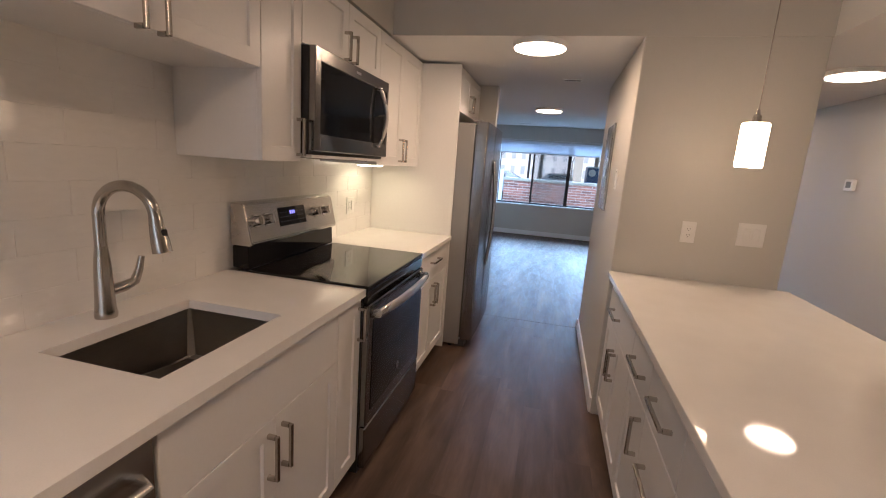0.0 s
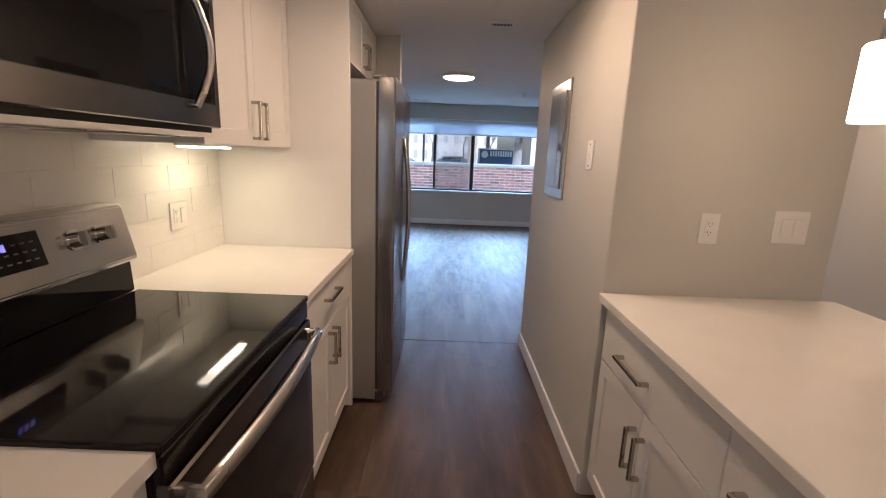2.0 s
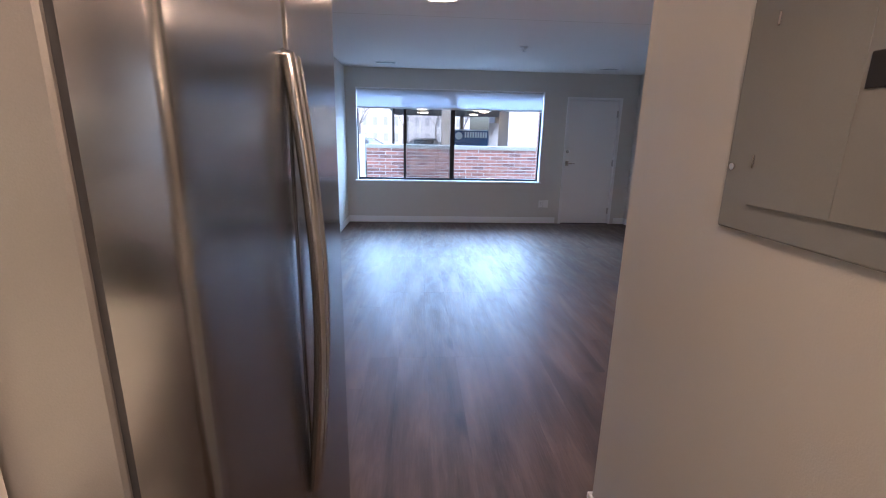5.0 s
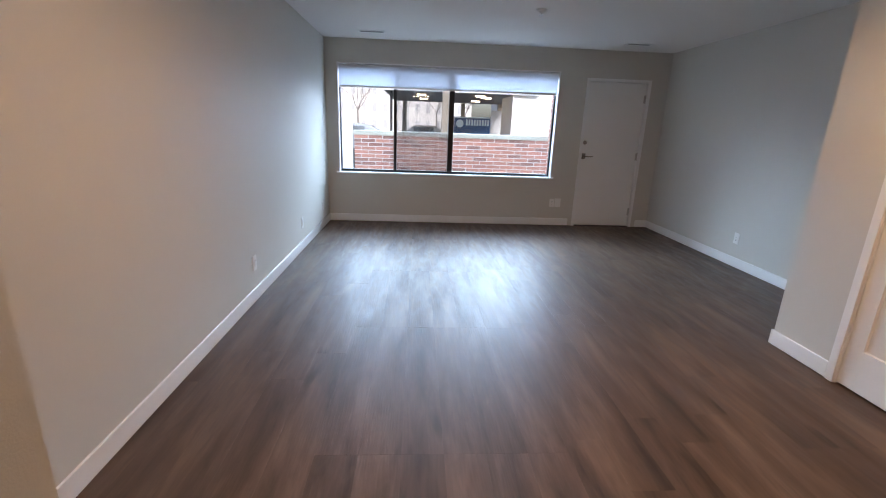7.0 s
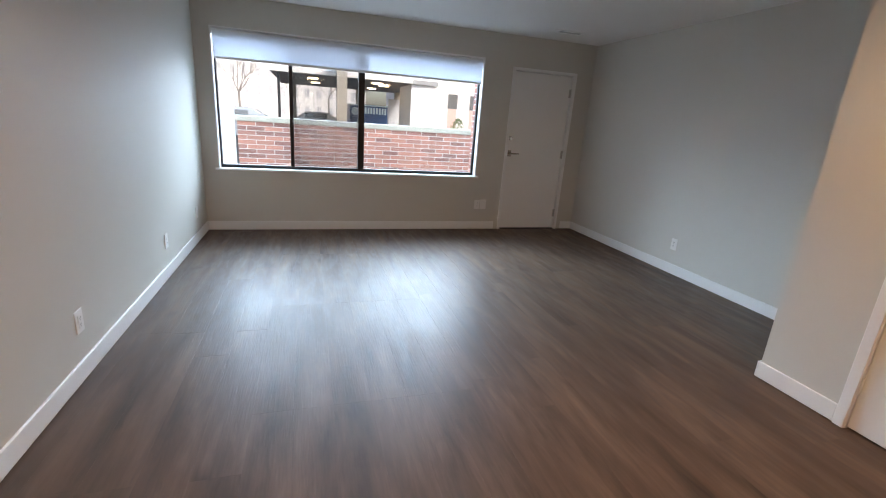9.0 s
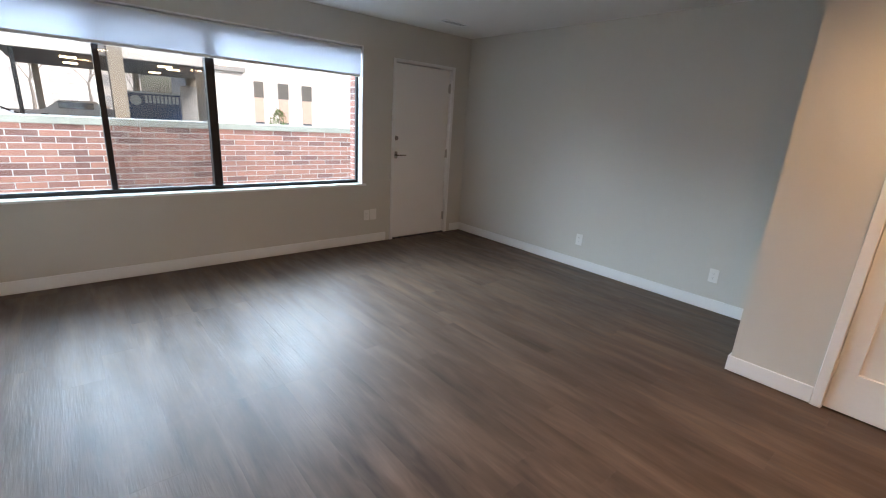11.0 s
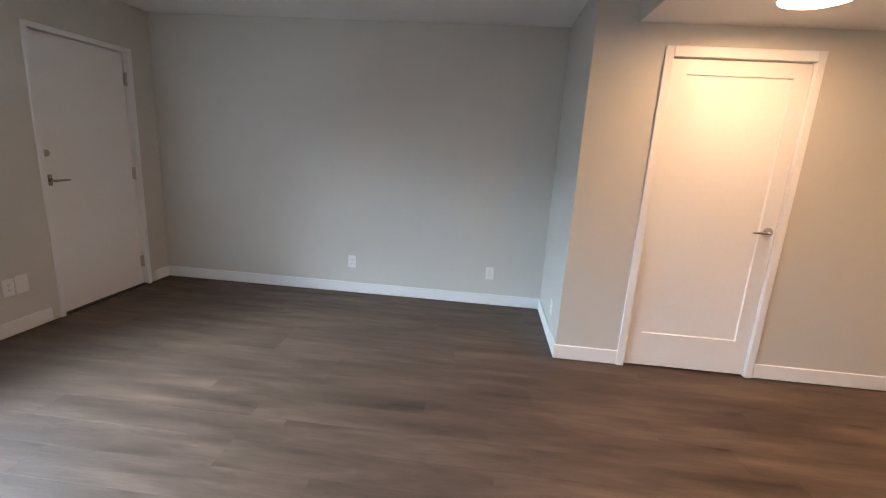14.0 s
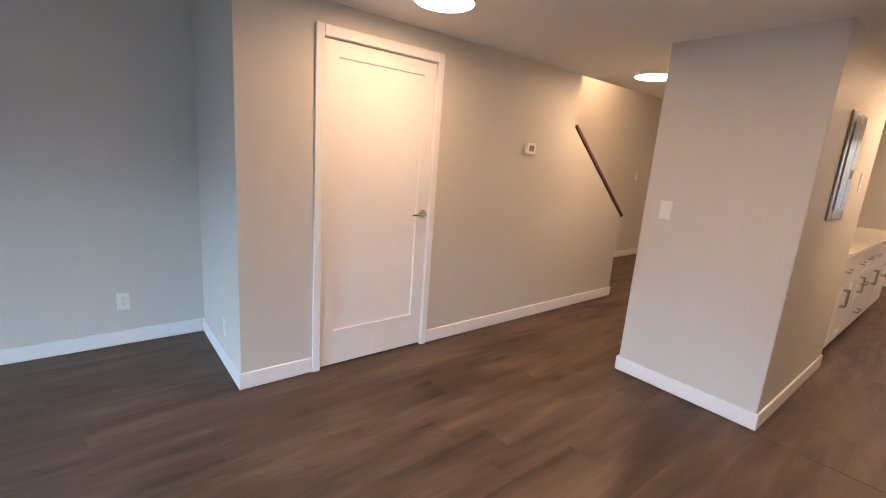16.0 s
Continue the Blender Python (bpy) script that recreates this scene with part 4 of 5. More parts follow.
part("body", boxes((-1.10, -0.345, FYA, FYB, 0.03, FZ), bev=0.004), steel_side, fridge, "grey painted cabinet sides")
part("gasket", boxes((-0.345, -0.332, FYA + 0.008, FYB - 0.008, 0.09, FZ - 0.008)), dark_plastic, fridge)
SEAM = 3.882


def bowed_door(name, y0, y1):
    """A door whose face bows out over the refrigerator's whole width."""
    bm = bmesh.new()
    n = 16
    ring = [(-0.332, y0), (-0.332, y1)]
    mid, half = (FYA + FYB) / 2, (FYB - FYA) / 2
    face = []
    round_off = [(0.0, 0.012), (0.003, 0.005), (0.007, 0.0015), (0.013, 0.0)]
    ys = [(y1 - e, d) for e, d in round_off] + [(y1 - 0.013 + (y0 - y1 + 0.026) * k / n, 0.0) for k in range(1, n)] + [(y0 + e, d) for e, d in reversed(round_off)]
    for y, d in ys:
        face.append((-0.240 - 0.007 * ((y - mid) / half) ** 2 - d, y))
    pts = ring + face
    lo, hi = [bm.verts.new((x, y, 0.075)) for x, y in pts], [bm.verts.new((x, y, FZ + 0.012)) for x, y in pts]
    bm.faces.new(lo[::-1]), bm.faces.new(hi)
    for k in range(len(pts)):
        bm.faces.new((lo[k], lo[(k + 1) % len(pts)], hi[(k + 1) % len(pts)], hi[k]))
    return part(name, bm, fridge_steel, fridge, smooth=True)


for nm, y0, y1, hy in (("freezer_door", FYA + 0.002, SEAM - 0.003, SEAM - 0.018), ("fridge_door", SEAM + 0.003, FYB - 0.002, SEAM + 0.018)):
    dr = bowed_door(nm, y0, y1)
    bm = bmesh.new()
    pts = [(-0.243, hy, 1.50)] + [(-0.232 + 0.030 * math.sin(math.pi * k / 16), hy, 1.50 - 0.86 * k / 16) for k in range(17)] + [(-0.243, hy, 0.64)]
    tube(bm, pts, 0.013, 12)
    part("handle", bm, steel, dr, "long curved stainless handle", smooth=True)
part("grille", boxes((-0.37, -0.30, FYA + 0.01, FYB - 0.01, 0.012, 0.068), bev=0.003), dark_plastic, fridge, "dark plastic kick grille")
for y in (FYA + 0.05, FYB - 0.05):
    bm = bmesh.new()
    bx(bm, -0.37, -0.30, y - 0.025, y + 0.025, FZ + 0.0125, FZ + 0.028, bev=0.004)
    part("hinge_cover", bm, steel_side, fridge)
    bm = bmesh.new()
    bx(bm, -0.36, -0.29, y - 0.03, y + 0.02, 0.03, 0.07, bev=0.006)
    part("foot_bracket", bm, steel_side, fridge)
    bm = bmesh.new()
    cyl(bm, (-0.42, y, 0), (-0.42, y, 0.032), 0.02)
    part("foot", bm, black_plastic, fridge)
    bm = bmesh.new()
    cyl(bm, (-1.0, y, 0), (-1.0, y, 0.032), 0.02)
    part("foot", bm, black_plastic, fridge)

RUN = Vector((0, 0, 0))

# ---- ceiling lamps and pendant ----
# the two added lamps get the same fixture, out of view
for lx, ly in LAMPS:
    z = STAIR_CEIL if lx > 3 else HIGH_CEIL if ly < 2.9 and lx < 1.5 else HALL_CEIL
    lamp = thing("ceiling_light", "round flat flush-mounted ceiling light, switched on", "ceiling light", (lx, ly, z), group="ceiling lights")
    bm = bmesh.new()
    lathe(bm, [(0.158, z), (0.160, z - 0.006), (0.158, z - 0.028), (0.150, z - 0.032), (0.147, z - 0.028), (0.147, z - 0.004)], lx, ly, 48)
    part("rim", bm, white_plastic, lamp, smooth=True)
    bm = bmesh.new()
    lathe(bm, [(0.1465, z - 0.027), (0.146, z - 0.034), (0.13, z - 0.039), (0.05, z - 0.041)], lx, ly, 48)
    part("diffuser", bm, lamp_glow, lamp, "glowing opal diffuser", smooth=True)

PX, PY = 1.125, 2.49
pendant = thing("pendant_light", "white glass cylinder pendant lamp, switched on", "pendant lamp", (PX, PY, HIGH_CEIL))
bm = bmesh.new()
lathe(bm, [(0.06, HIGH_CEIL), (0.06, HIGH_CEIL - 0.02), (0.02, HIGH_CEIL - 0.028)], PX, PY)
part("canopy", bm, nickel, pendant, smooth=True)
part("cord", cyl(bmesh.new(), (PX, PY, 1.76), (PX, PY, HIGH_CEIL - 0.02), 0.002, seg=8), nickel, pendant)
bm = bmesh.new()
lathe(bm, [(0.005, 1.765), (0.008, 1.745), (0.016, 1.738), (0.016, 1.708)], PX, PY, 20)
part("socket", bm, nickel, pendant, smooth=True)
bm = bmesh.new()
lathe(bm, [(0.044, 1.532), (0.049, 1.530), (0.051, 1.537), (0.051, 1.702), (0.047, 1.709), (0.018, 1.710)], PX, PY, 40)
part("shade", bm, pendant_glow, pendant, "glowing opal glass shade", smooth=True)

# ---- plates and devices on the walls ----


def obox(bm, o, u, n, u0, u1, v0, v1, n0, n1, bev=0.0):
    """A box in the frame of a wall: u along it, z up, n out of it."""
    o, u, n, w = Vector(o), Vector(u), Vector(n), Vector((0, 0, 1))
    v = [bm.verts.new(o + u * a + w * b + n * c) for c in (n0, n1) for b in (v0, v1) for a in (u0, u1)]
    fs = [bm.faces.new([v[k] for k in f]) for f in ((0, 1, 3, 2), (4, 6, 7, 5), (0, 4, 5, 1), (2, 3, 7, 6), (0, 2, 6, 4), (1, 5, 7, 3))]
    if bev:
        bmesh.ops.bevel(bm, geom=list({e for f in fs for e in f.edges}), offset=bev, segments=1, affect="EDGES")
    return bm


def wall_plate(name, o, n, gangs, label, wide=0.072, high=0.117):
    """gangs: what sits in each gang: outlet, switch, blank or jack."""
    n = Vector(n)
    u = Vector((0, 0, 1)).cross(n)
    half = wide / 2 + 0.023 * (len(gangs) - 1)
    ob = thing(name, label, {"wall_outlet": "outlet", "light_switch": "light switch"}.get(name, "wall plate"), o, group="wall plates")
    part("plate", obox(bmesh.new(), o, u, n, -half, half, -high / 2, high / 2, 0.0, 0.006, 0.002), white_plastic, ob)
    for k, g in enumerate(gangs):
        c = (k - (len(gangs) - 1) / 2) * 0.046
        if g == "outlet":
            sock = part("socket", obox(bmesh.new(), o, u, n, c - 0.0165, c + 0.0165, -0.033, 0.033, 0.006, 0.0085, 0.001), white_plastic, ob)
            for z in (-0.017, 0.017):
                for a, h in ((-0.0065, 0.008), (0.0065, 0.0065)):
                    part("slot", obox(bmesh.new(), o, u, n, c + a - 0.0012, c + a + 0.0012, z - h / 2 + 0.003, z + h / 2 + 0.003, 0.0084, 0.0089), slot_dark, sock)
                part("slot", obox(bmesh.new(), o, u, n, c - 0.002, c + 0.002, z - 0.0095, z - 0.0055, 0.0084, 0.0089), slot_dark, sock)
        elif g == "switch":
            bm = bmesh.new()
            obox(bm, o, u, n, c - 0.0165, c + 0.0165, -0.033, 0.033, 0.006, 0.011, 0.002)
            part("rocker", bm, white_plastic, ob)
        elif g == "jack":
            part("jack", obox(bmesh.new(), o, u, n, c - 0.007, c + 0.007, -0.008, 0.008, 0.006, 0.010, 0.001), white_plastic, ob)
            for z in (-0.045, 0.045):
                bm = bmesh.new()
                p = Vector(o) + Vector((0, 0, z))
                cyl(bm, p + n * 0.005, p + n * 0.0072, 0.004, seg=12)
                part("screw", bm, slot_dark, ob)
    return ob


SOUTH, WEST, EAST, NORTH = (0, -1, 0), (-1, 0, 0), (1, 0, 0), (0, 1, 0)
wall_plate("wall_outlet", (XK + 0.0095, 3.255, 1.118), EAST, ["outlet", "switch"], "white outlet and rocker switch plate on the tiled backsplash")
wall_plate("wall_outlet", (1.094, BY0, 1.182), SOUTH, ["outlet"], "white duplex outlet on the greige wall above the island")
wall_plate("light_switch", (1.398, BY0, 1.197), SOUTH, ["switch", "switch"], "wide white double switch plate above the island", wide=0.085, high=0.125)
wall_plate("phone_plate", (BX0, 3.338, 1.437), WEST, ["jack"], "white telephone wall plate in the passage", high=0.125)
wall_plate("light_switch", (1.433, BY1, 1.171), NORTH, ["switch"], "white rocker switch on the end of the block wall")
wall_plate("light_switch", (X_STAIR, 0.6, 1.30), WEST, ["switch"], "white switch on the wall across the stair")
for y in (8.584, 7.287):
    wall_plate("wall_outlet", (X_EAST, y, 0.305), WEST, ["outlet"], "white duplex outlet low on the living room wall")
for y in (7.50, 8.945, 10.0):
    wall_plate("wall_outlet", (XL, y, 0.295), EAST, ["outlet"], "white duplex outlet low on the long wall")
wall_plate("wall_outlet", (2.152, Y_WIN, 0.33), SOUTH, ["outlet"], "white duplex outlet beside the entry door")
wall_plate("phone_plate", (2.238, Y_WIN, 0.333), SOUTH, ["blank"], "blank white wall plate beside the entry door", wide=0.085, high=0.125)
wall_plate("wall_outlet", (2.96, Y_NIB, 0.26), NORTH, ["outlet"], "white outlet on the return wall")

thermo = thing("thermostat", "white wall thermostat with a grey screen", "thermostat", (X_CLOSET, 4.535, 1.515))
part("case", obox(bmesh.new(), (X_CLOSET, 4.535, 1.515), (0, -1, 0), WEST, -0.056, 0.056, -0.045, 0.045, 0, 0.026, 0.005), white_plastic, thermo)
part("screen", obox(bmesh.new(), (X_CLOSET, 4.535, 1.515), (0, -1, 0), WEST, -0.03, 0.03, -0.022, 0.026, 0.026, 0.0268), panel_grey, thermo, "grey display")

PY0, PY1, PZ0, PZ1 = 3.718, 4.118, 1.203, 1.82
panel = thing("breaker_panel", "grey metal breaker panel set in the passage wall", "breaker panel", (BX0, 3.92, PZ0))
part("cover", boxes((BX0 - 0.012, BX0, PY0, PY1, PZ0, PZ1), bev=0.004), panel_grey, panel)
pdoor = part("door", boxes((BX0 - 0.018, BX0 - 0.0125, PY0 + 0.052, PY1 - 0.08, PZ0 + 0.055, PZ1 - 0.055), bev=0.0015), panel_grey, panel)
for hz in (1.34, 1.59, 1.70):
    part("hinge", boxes((BX0 - 0.0165, BX0 - 0.0125, PY1 - 0.0775, PY1 - 0.073, hz - 0.012, hz + 0.012), bev=0.001), nickel, panel)
part("latch", boxes((BX0 - 0.021, BX0 - 0.0185, PY0 + 0.062, PY0 + 0.134, 1.452, 1.502), bev=0.001), black_plastic, pdoor, "black latch")
part("rib", boxes((BX0 - 0.0195, BX0 - 0.0183, PY0 + 0.142, PY0 + 0.148, PZ0 + 0.06, PZ1 - 0.06)), panel_grey, pdoor)
for y, z in ((PY0 + 0.02, PZ0 + 0.125), (PY0 + 0.03, PZ1 - 0.10), (PY1 - 0.02, PZ0 + 0.125), (PY1 - 0.02, PZ1 - 0.10)):
    part("screw", cyl(bmesh.new(), (BX0 - 0.0118, y, z), (BX0 - 0.016, y, z), 0.007, seg=14), chrome, panel)


def ceiling_grille(x, y, z, w, d, slats, label):
    g = thing("ceiling_vent", label, "vent", (x, y, z), group="ceiling vents")
    part("frame", boxes((x - w / 2, x + w / 2, y - d / 2, y - d / 2 + 0.02, z - 0.005, z), (x - w / 2, x + w / 2, y + d / 2 - 0.02, y + d / 2, z - 0.005, z), (x - w / 2, x - w / 2 + 0.02, y - d / 2 + 0.02, y + d / 2 - 0.02, z - 0.005, z),
                        (x + w / 2 - 0.02, x + w / 2, y - d / 2 + 0.02, y + d / 2 - 0.02, z - 0.005, z)), trim_paint, g)
    # dark sheet in place of the shaded duct behind the slats
    part("duct_shade", boxes((x - w / 2 + 0.02, x + w / 2 - 0.02, y - d / 2 + 0.02, y + d / 2 - 0.02, z - 0.002, z - 0.0005)), slot_dark, g)
    for k in range(slats):
        sx = x - w / 2 + 0.02 + (w - 0.04) * (k + 0.5) / slats
        part("slat", boxes((sx - 0.004, sx + 0.001, y - d / 2 + 0.02, y + d / 2 - 0.02, z - 0.005, z - 0.003)), trim_paint, g)


ceiling_grille(-0.38, 9.97, HIGH_CEIL, 0.32, 0.13, 14, "white ceiling supply grille near the window")
ceiling_grille(2.89, 9.96, HIGH_CEIL, 0.32, 0.13, 14, "white ceiling supply grille near the entry door")
ceiling_grille(0.404, 4.225, HALL_CEIL, 0.16, 0.10, 6, "small white ceiling grille in the passage")
sprk = thing("sprinkler_head", "small chrome sprinkler head on the living room ceiling", "sprinkler", (1.29, 8.594, HIGH_CEIL))
bm = bmesh.new()
lathe(bm, [(0.05, HIGH_CEIL), (0.048, HIGH_CEIL - 0.010), (0.03, HIGH_CEIL - 0.018), (0.014, HIGH_CEIL - 0.03)], 1.29, 8.594, 24)
part("escutcheon", bm, trim_paint, sprk, smooth=True)
bm = bmesh.new()
lathe(bm, [(0.004, HIGH_CEIL - 0.028), (0.004, HIGH_CEIL - 0.045), (0.018, HIGH_CEIL - 0.046), (0.018, HIGH_CEIL - 0.048)], 1.29, 8.594, 16)
part("deflector", bm, chrome, sprk)

# ---- outside ----
ground = solid("ground", boxes((-400, 400, Y_WIN + 0.25, 800, -0.4, -0.1), (-400, 400, -400, Y_WIN + 0.25, -0.4, -0.16)), asphalt, "grey asphalt and paving outside", "ground", kind="structure")
setting("patio", concrete, "pale concrete patio slab", (-4, 6, Y_WIN + 0.22, 12.4, -0.099, -0.02), category="patio")
setting("exterior_wall", mortar, "outer face of the building", (WX1 + 0.01, 9, Y_WIN + 0.221, Y_WIN + 0.30, -0.1, 6), (-9, WX0 - 0.01, Y_WIN + 0.221, Y_WIN + 0.30, -0.1, 6), (WX0 - 0.01, WX1 + 0.01, Y_WIN + 0.221, Y_WIN + 0.30, 2.13, 6), (WX0 - 0.01, WX1 + 0.01, Y_WIN + 0.221, Y_WIN + 0.30, -0.1, 0.66))
GWX0, GWX1, GWY = -0.95, 5.4, 12.45
garden = solid("garden_wall", boxes((GWX0 + 0.004, GWX1, GWY + 0.006, GWY + 0.24, -0.1, 1.145)), mortar, "red brick patio wall with a limestone cap", "brick wall", kind="structure")
bm = bmesh.new()
bx(bm, GWX0 - 0.03, GWX1, GWY - 0.03, GWY + 0.28, 1.146, 1.225, bev=0.006)
part("cap", bm, cap_stone, garden, "weathered limestone cap")
setting("white_fence", off_white_stucco, "white painted fence beside the brick wall", (-3.2, GWX0 - 0.04, GWY + 0.02, GWY + 0.10, -0.1, 1.42), category="fence")

# pale office building
office = thing("office_building", "pale stucco office building with pink brick bands", "building", (24, 50, -0.1))
part("wall", boxes((9.4, 60, 50, 62, -0.1, 9.0)), off_white_stucco, office)
part("roof", boxes((9.2, 60.2, 49.8, 62.2, 9.0, 9.5)), concrete, office)
for k in range(3):
    x = 13.75 + k * 2.35
    w = part("window", boxes((x, x + 0.95, 49.96, 49.999, 2.55, 3.9)), dark_glass, office)
    part("window_frame", boxes((x - 0.05, x, 49.94, 49.999, 2.5, 3.95), (x + 0.95, x + 1.0, 49.94, 49.999, 2.5, 3.95), (x, x + 0.95, 49.94, 49.999, 3.9, 3.95), (x, x + 0.95, 49.94, 49.999, 2.5, 2.55)), deck_grey, w)
    part("brick_band", boxes((x, x + 0.95, 49.97, 49.999, 0.4, 2.5)), pink_brick, office)
    part("lower_window", boxes((x, x + 0.95, 49.965, 49.999, -0.1, 0.38)), dark_glass, office)

# parking deck
deck = thing("parking_deck", "dark parking deck roof on tan columns with lit lamps", "parking deck", (2, 34, -0.1))
part("roof", boxes((-1.7, 7.0, 30, 41, 3.13, 3.35)), deck_grey, deck)
part("fascia", boxes((-1.75, 5.54, 29.9, 29.999, 3.16, 3.75)), off_white_stucco, deck, "pale fascia")
# block for the neighbouring building's side wall, right of the deck
part("side_wall", boxes((5.55, 7.4, 30.2, 33.5, -0.1, 9.0)), off_white_stucco, deck, "pale stucco side wall of the building beside the deck")
part("gate", boxes((5.62, 6.5, 38.0, 38.1, -0.1, 2.55)), hazy_glass, deck, "grey metal gate")
for x, y, w in ((1.485, 28.9, 0.5), (6.45, 40, 0.5), (-1.4, 30.4, 0.14), (-1.0, 40.5, 0.3), (3.6, 40.5, 0.3)):
    part("column", boxes((x, x + w, y, y + w, -0.1, 5.2 if y < 29 else 3.13)), cap_stone if w > 0.2 else frame_black, deck)
for x, y in ((0.1, 32), (0.3, 36), (3.6, 31.5), (4.2, 33), (4.0, 37)):
    part("lamp", boxes((x, x + 0.55, y, y + 0.25, 3.06, 3.125)), strip_glow, deck, "lit fluorescent lamp")

sign = thing("container_sign", "blue storage container with pale painted lettering", "container", (4, 38, -0.1))
part("box", boxes((2.9, 5.58, 38, 40.4, -0.1, 2.05), bev=0.03), sign_blue, sign)
part("rail", boxes((2.9, 5.58, 37.94, 37.999, 1.95, 2.04)), sign_pale, sign)
for k in range(9):
    part("letter_bar", boxes((3.75 + k * 0.2, 3.88 + k * 0.2, 37.97, 37.999, 1.42 + 0.02 * (k % 2), 1.85)), sign_pale, sign)
part("emblem", cyl(bmesh.new(), (3.3, 37.96, 1.55), (3.3, 37.999, 1.55), 0.28), sign_pale, sign)


def parked_car(x, y, paint, label):
    car = thing("car", label, "car", (x, y, -0.1), group="parked cars")
    bm = bmesh.new()
    prof = [(-2.2, 0.25), (-2.25, 0.7), (-1.3, 0.85), (-0.7, 1.4), (0.9, 1.42), (1.7, 0.95), (2.2, 0.85), (2.2, 0.25)]
    a = [bm.verts.new((x + px, y - 0.85, pz - 0.1)) for px, pz in prof]
    b = [bm.verts.new((x + px, y + 0.85, pz - 0.1)) for px, pz in prof]
    bm.faces.new(a), bm.faces.new(b[::-1])
    for k in range(len(prof)):
        bm.faces.new((a[k], b[k], b[(k + 1) % len(prof)], a[(k + 1) % len(prof)]))
    bmesh.ops.bevel(bm, geom=bm.edges[:], offset=0.06, segments=2, affect="EDGES")
    part("body", bm, paint, car, smooth=True)
    part("side_window", boxes((x - 0.75, x + 0.85, y - 0.86, y - 0.845, 0.85, 1.2), bev=0.004), dark_glass, car)
    for wx in (-1.4, 1.4):
        for sy in (-0.86, 0.70):
            w = part("wheel", cyl(bmesh.new(), (x + wx, y + sy, 0.22), (x + wx, y + sy + 0.16, 0.22), 0.32, seg=24), rubber, car)
            part("rim", cyl(bmesh.new(), (x + wx, y + sy - 0.01, 0.22), (x + wx, y + sy + 0.17, 0.22), 0.20, seg=20), nickel, w)


parked_car(-3.2, 27, car_paint, "silver-grey parked car beyond the brick wall")
parked_car(0.6, 41, off_white_stucco, "white parked car under the deck")

# row houses in the distance
houses = thing("row_houses", "row of pale houses with many windows in the distance", "building", (-8, 80, -0.1))
part("wall", boxes((-45, 9, 80, 90, -0.1, 8.2)), off_white_stucco, houses)
part("roof", boxes((-45.3, 9.3, 79.6, 90.4, 8.2, 9.0)), deck_grey, houses)
for k in range(30):
    for r in range(3):
        x, z = -44 + k * 1.75, 0.6 + r * 2.6
        part("window", boxes((x, x + 0.7, 79.95, 79.999, z, z + 1.4)), hazy_glass, houses)



def branch(bm, p, d, length, r, depth, rnd):
    q = p + d * length
    tube(bm, [p, p + d * length * 0.5 + Vector((rnd.uniform(-1, 1), rnd.uniform(-1, 1), 0)) * length * 0.05, q], [r, r * 0.8, r * 0.6], 6 if depth > 2 else 4)
    if depth:
        for _ in range(3):
            e = (d + Vector((rnd.uniform(-1, 1), rnd.uniform(-1, 1), rnd.uniform(-0.2, 0.7))) * 0.75).normalized()
            branch(bm, p + d * length * rnd.uniform(0.55, 1.0), e, length * rnd.uniform(0.55, 0.8), r * 0.55, depth - 1, rnd)


for n, (x, y, h) in enumerate(((-5.5, 48, 2.6), (-1.5, 56, 2.8), (-10, 55, 3.0), (2.5, 62, 3.0), (6.5, 66, 2.8))):
    rnd = random.Random(20 + n)
    tree = thing("bare_tree", "bare winter tree with grey branches", "tree", (x, y, -0.1), group="bare trees")
    part("trunk", tube(bmesh.new(), [(x, y, -0.1), (x + 0.05, y, h * 0.5), (x, y, h)], [0.15, 0.11, 0.08], 8), bark, tree)
    bm = bmesh.new()
    for _ in range(5):
        d = Vector((rnd.uniform(-0.8, 0.8), rnd.uniform(-0.8, 0.8), 1)).normalized()
        branch(bm, Vector((x, y, h - 0.15)), d, rnd.uniform(1.2, 1.9), 0.045, 4, rnd)
    part("crown", bm, bark, tree)

shrub = thing("shrub", "small green evergreen shrub beyond the wall", "shrub", (6.65, 25, -0.1))
rnd = random.Random(5)
bm = bmesh.new()
for _ in range(900):
    a, h = rnd.uniform(0, 2 * math.pi), rnd.random()
    r = 0.72 * (1 - h) ** 0.7 * rnd.uniform(0.6, 1.08) + 0.03
    p = Vector((6.65 + r * math.cos(a), 25 + r * math.sin(a), h * 1.55 - 0.1))
    u = Vector((rnd.uniform(-1, 1), rnd.uniform(-1, 1), rnd.uniform(0, 1))).normalized() * 0.11
    w = Vector((rnd.uniform(-1, 1), rnd.uniform(-1, 1), rnd.uniform(-1, 1))).normalized() * 0.035
    bm.faces.new([bm.verts.new(q) for q in (p - w, p + u * 0.5 - w * 0.4, p + u, p + u * 0.5 + w)])
part("foliage", bm, leaf, shrub)
part("stem", cyl(bmesh.new(), (6.65, 25, -0.1), (6.65, 25, 1.1), 0.04, 0.015, 8), bark, shrub)

pier = setting("brick_reveal", mortar, "red brick reveal at the window's outer edge", (WX1 - 0.012, WX1 - 0.0005, Y_WIN + 0.132, 10.70, WZ0 + 0.022, WZ1), category="brick reveal")
post = thing("fence_post", "dark grey square metal post on the patio", "post", (2.68, 11.63, -0.1))
part("shaft", boxes((2.635, 2.725, 11.60, 11.66, -0.1, 1.50), bev=0.004), post_grey, post)
part("cap", boxes((2.63, 2.73, 11.595, 11.665, 1.50, 1.515), bev=0.003), post_grey, post)

# ---- pieces: tiles, bricks, planks ----


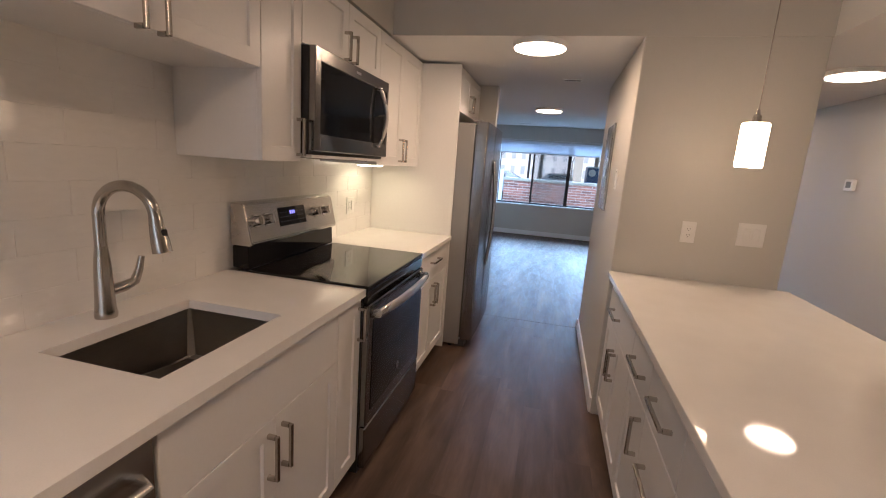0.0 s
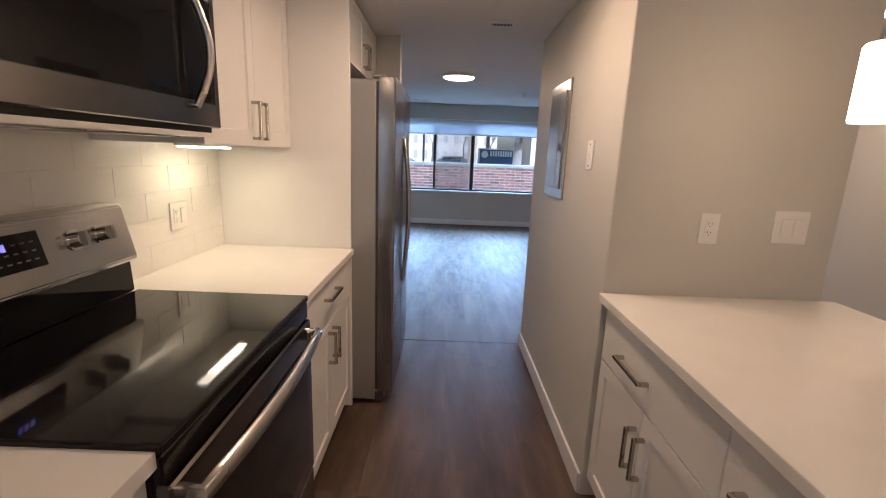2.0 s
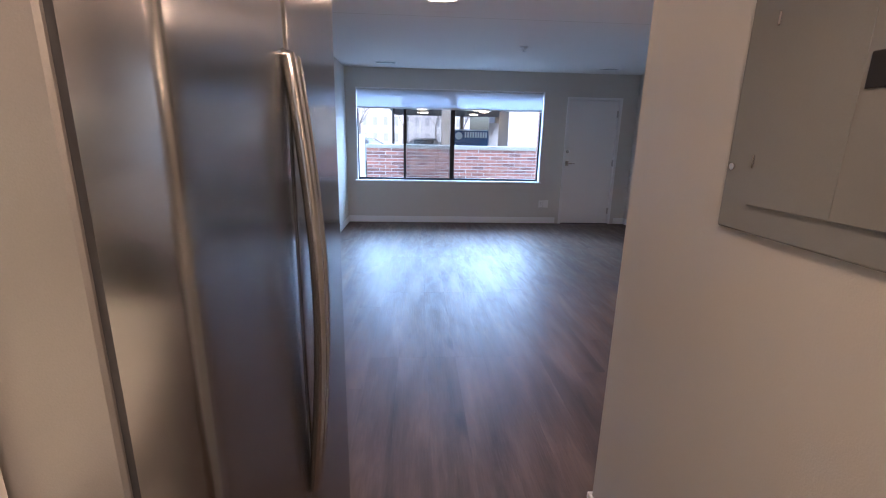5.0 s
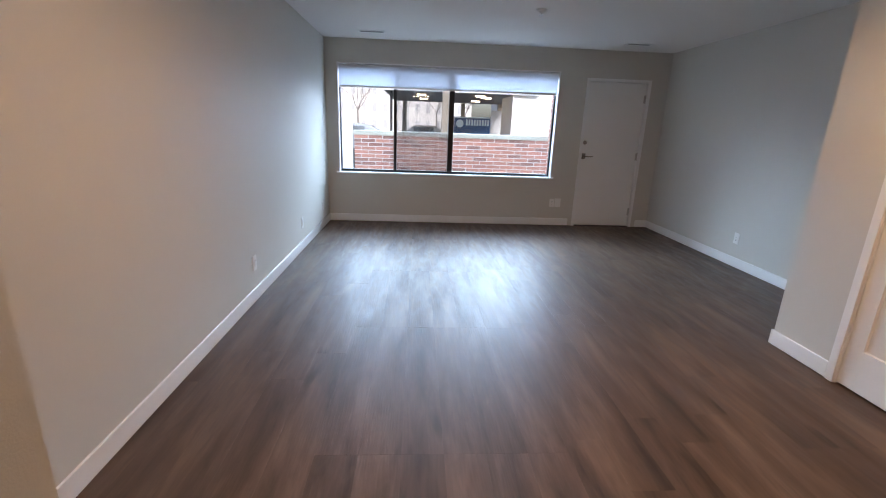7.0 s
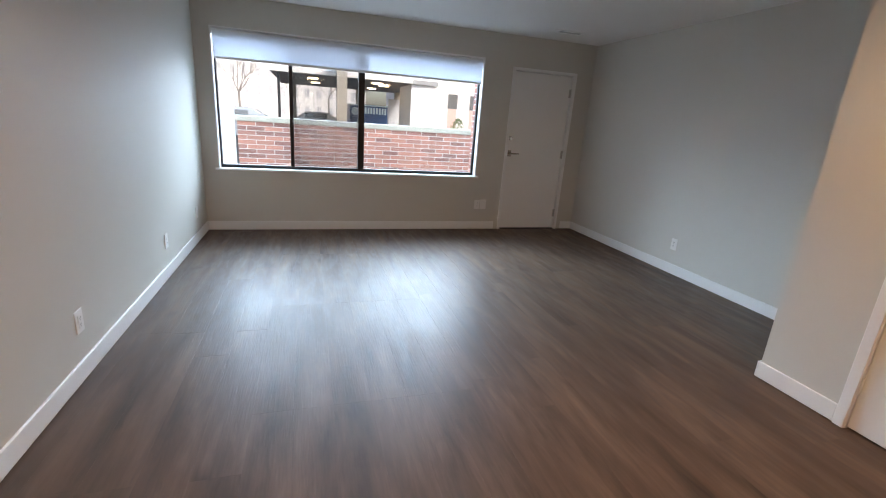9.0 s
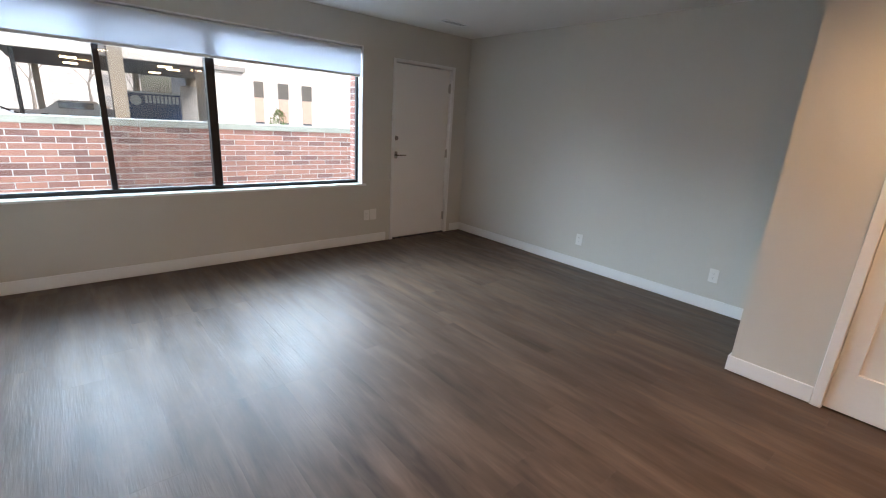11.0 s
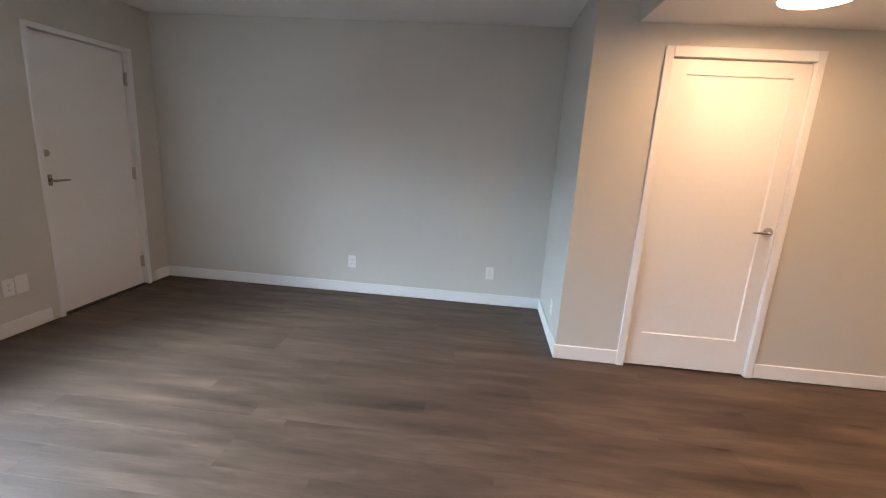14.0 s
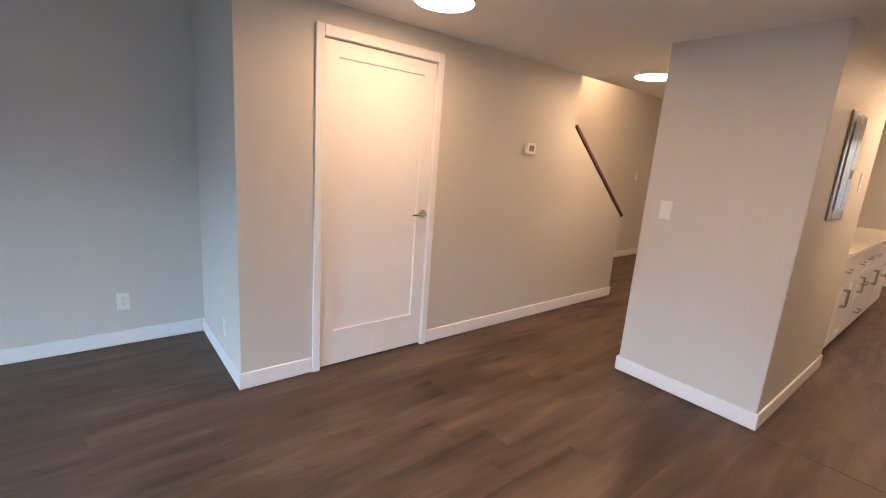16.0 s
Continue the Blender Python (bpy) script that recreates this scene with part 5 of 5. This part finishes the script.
def piece_mesh(name, sx, sy, sz, bev, mat, axis=2):
    """A slab of the given size on its origin corner, chamfered on the side that is seen: axis 2 up, 0 to +x, 1 to -y."""
    lo, hi, e = Vector((0, 0, 0)), Vector((sx, sy, sz)), bev
    a, b = [k for k in range(3) if k != axis]
    near, far = (hi[axis], lo[axis]) if axis != 1 else (lo[axis], hi[axis])
    s = 1 if near > far else -1
    verts = []
    for d, m in ((far, 0), (near - s * e, 0), (near, e)):
        for qa, qb in ((m, m), (hi[a] - m, m), (hi[a] - m, hi[b] - m), (m, hi[b] - m)):
            v = [0, 0, 0]
            v[axis], v[a], v[b] = d, qa, qb
            verts.append(v)
    faces = [(3, 2, 1, 0), (8, 9, 10, 11)] + [(r * 4 + k, r * 4 + (k + 1) % 4, r * 4 + 4 + (k + 1) % 4, r * 4 + 4 + k) for r in (0, 1) for k in range(4)]
    me = bpy.data.meshes.new(name)
    me.from_pydata(verts, [], faces)
    me.update()
    bm = bmesh.new()
    bm.from_mesh(me)
    bmesh.ops.recalc_face_normals(bm, faces=bm.faces[:])
    bm.to_mesh(me)
    bm.free()
    me.materials.append(mat)
    return me


def pieces(name, parent, rows, axis, bev, mat):
    """rows: (x, y, z, sx, sy, sz) of each piece; alike pieces share a mesh."""
    made = {}
    inv = parent.matrix_world.inverted()
    for x, y, z, sx, sy, sz in rows:
        key = (round(sx, 3), round(sy, 3), round(sz, 3))
        if key not in made:
            made[key] = piece_mesh(name, *key, bev, mat, axis)
        ob = new(name, made[key])
        ob.parent, ob.matrix_parent_inverse = parent, inv
        ob.location = (x, y, z)


# backsplash tiles in running bond
splash = solid("backsplash", boxes((XK, XK + 0.0055, -0.2, 3.639, Z_TOPC, 1.479), (XK, XK + 0.0055, -0.2, 1.765, 1.479, 1.79)), grout, "glossy white subway tile backsplash", "backsplash", kind="structure")
rnd = random.Random(3)
rows, TL, TH, G = [], 0.305, 0.1016, 0.0018
for r in range(9):
    z0 = Z_TOPC + 0.002 + r * (TH + G)
    y_end = 3.637 if z0 < 1.42 else 1.765
    z1 = min(z0 + TH, 1.478 if z0 < 1.42 else 1.79)
    if z1 - z0 < 0.02:
        continue
    y = 3.065 - 12 * (TL + G) + (0 if r % 2 == 0 else (TL + G) / 2)
    while y < y_end:
        a, b = max(y, -0.2), min(y + TL, y_end)
        if b - a > 0.02:
            rows.append((XK + 0.003, a, z0, 0.0038 + rnd.uniform(-0.0004, 0.0004), b - a, z1 - z0))
        y += TL + G
pieces("tile", splash, rows, 0, 0.0008, tile_glaze)

# bricks of the patio wall
rows, BL, BHT, G = [], 0.245, 0.0575, 0.0102
top = 1.145
for r in range(13):
    z0 = top - (r + 1) * (BHT + G) + G
    x = GWX0 + 0.004 - (0.127 if r % 2 else 0)
    while x < 3.9:
        a = max(x, GWX0 + 0.004)
        if x + BL - a > 0.03:
            rows.append((a, GWY + rnd.uniform(-0.002, 0.001), z0, x + BL - a, 0.02, BHT))
        x += BL + G
pieces("brick", garden, rows, 1, 0.002, red_brick)

# bricks of the window reveal
rows, PB0, PB1 = [], Y_WIN + 0.130, 10.702
for r in range(21):
    z0 = WZ0 + 0.026 + r * (BHT + G)
    if z0 + BHT < WZ1:
        mid = PB0 + (PB1 - PB0) * (0.5 if r % 2 else 1.0)
        rows += [(WX1 - 0.018, PB0, z0, 0.016, mid - PB0 - (G / 2 if r % 2 else 0), BHT)] + ([(WX1 - 0.018, mid + G / 2, z0, 0.016, PB1 - mid - G / 2, BHT)] if r % 2 else [])
pieces("brick", pier, rows, 2, 0.002, red_brick)

# floor planks run along the rooms
rows, PW, PL = [], 0.182, 1.22
x, n = -1.13, 0
while x < X_STAIR - 0.01:
    y = Y_SOUTH - rnd.uniform(0.0, PL)
    w = min(PW, X_STAIR - x)
    corridor = -0.25 < x < 0.7
    while y < Y_WIN:
        a, b = max(y, Y_SOUTH), min(y + PL, Y_WIN)
        if corridor and a < 4.575 < b - 0.05:
            b = 4.575
            y = b - PL
        if b - a > 0.05:
            rows.append((x + 0.0002, a, -0.006 + rnd.uniform(-0.0001, 0.0001), w - 0.0003, b - a - 0.0003, 0.006))
        y += PL
    x, n = x + PW, n + 1
pieces("plank", floor, rows, 2, 0.0003, plank_wood)
# lifted joint across the passage
setting("floor_seam", plank_wood, "slightly lifted plank joint across the passage floor", (-0.22, 0.72, 4.569, 4.580, 0.0004, 0.0022), category="floor", bev=0.0008)
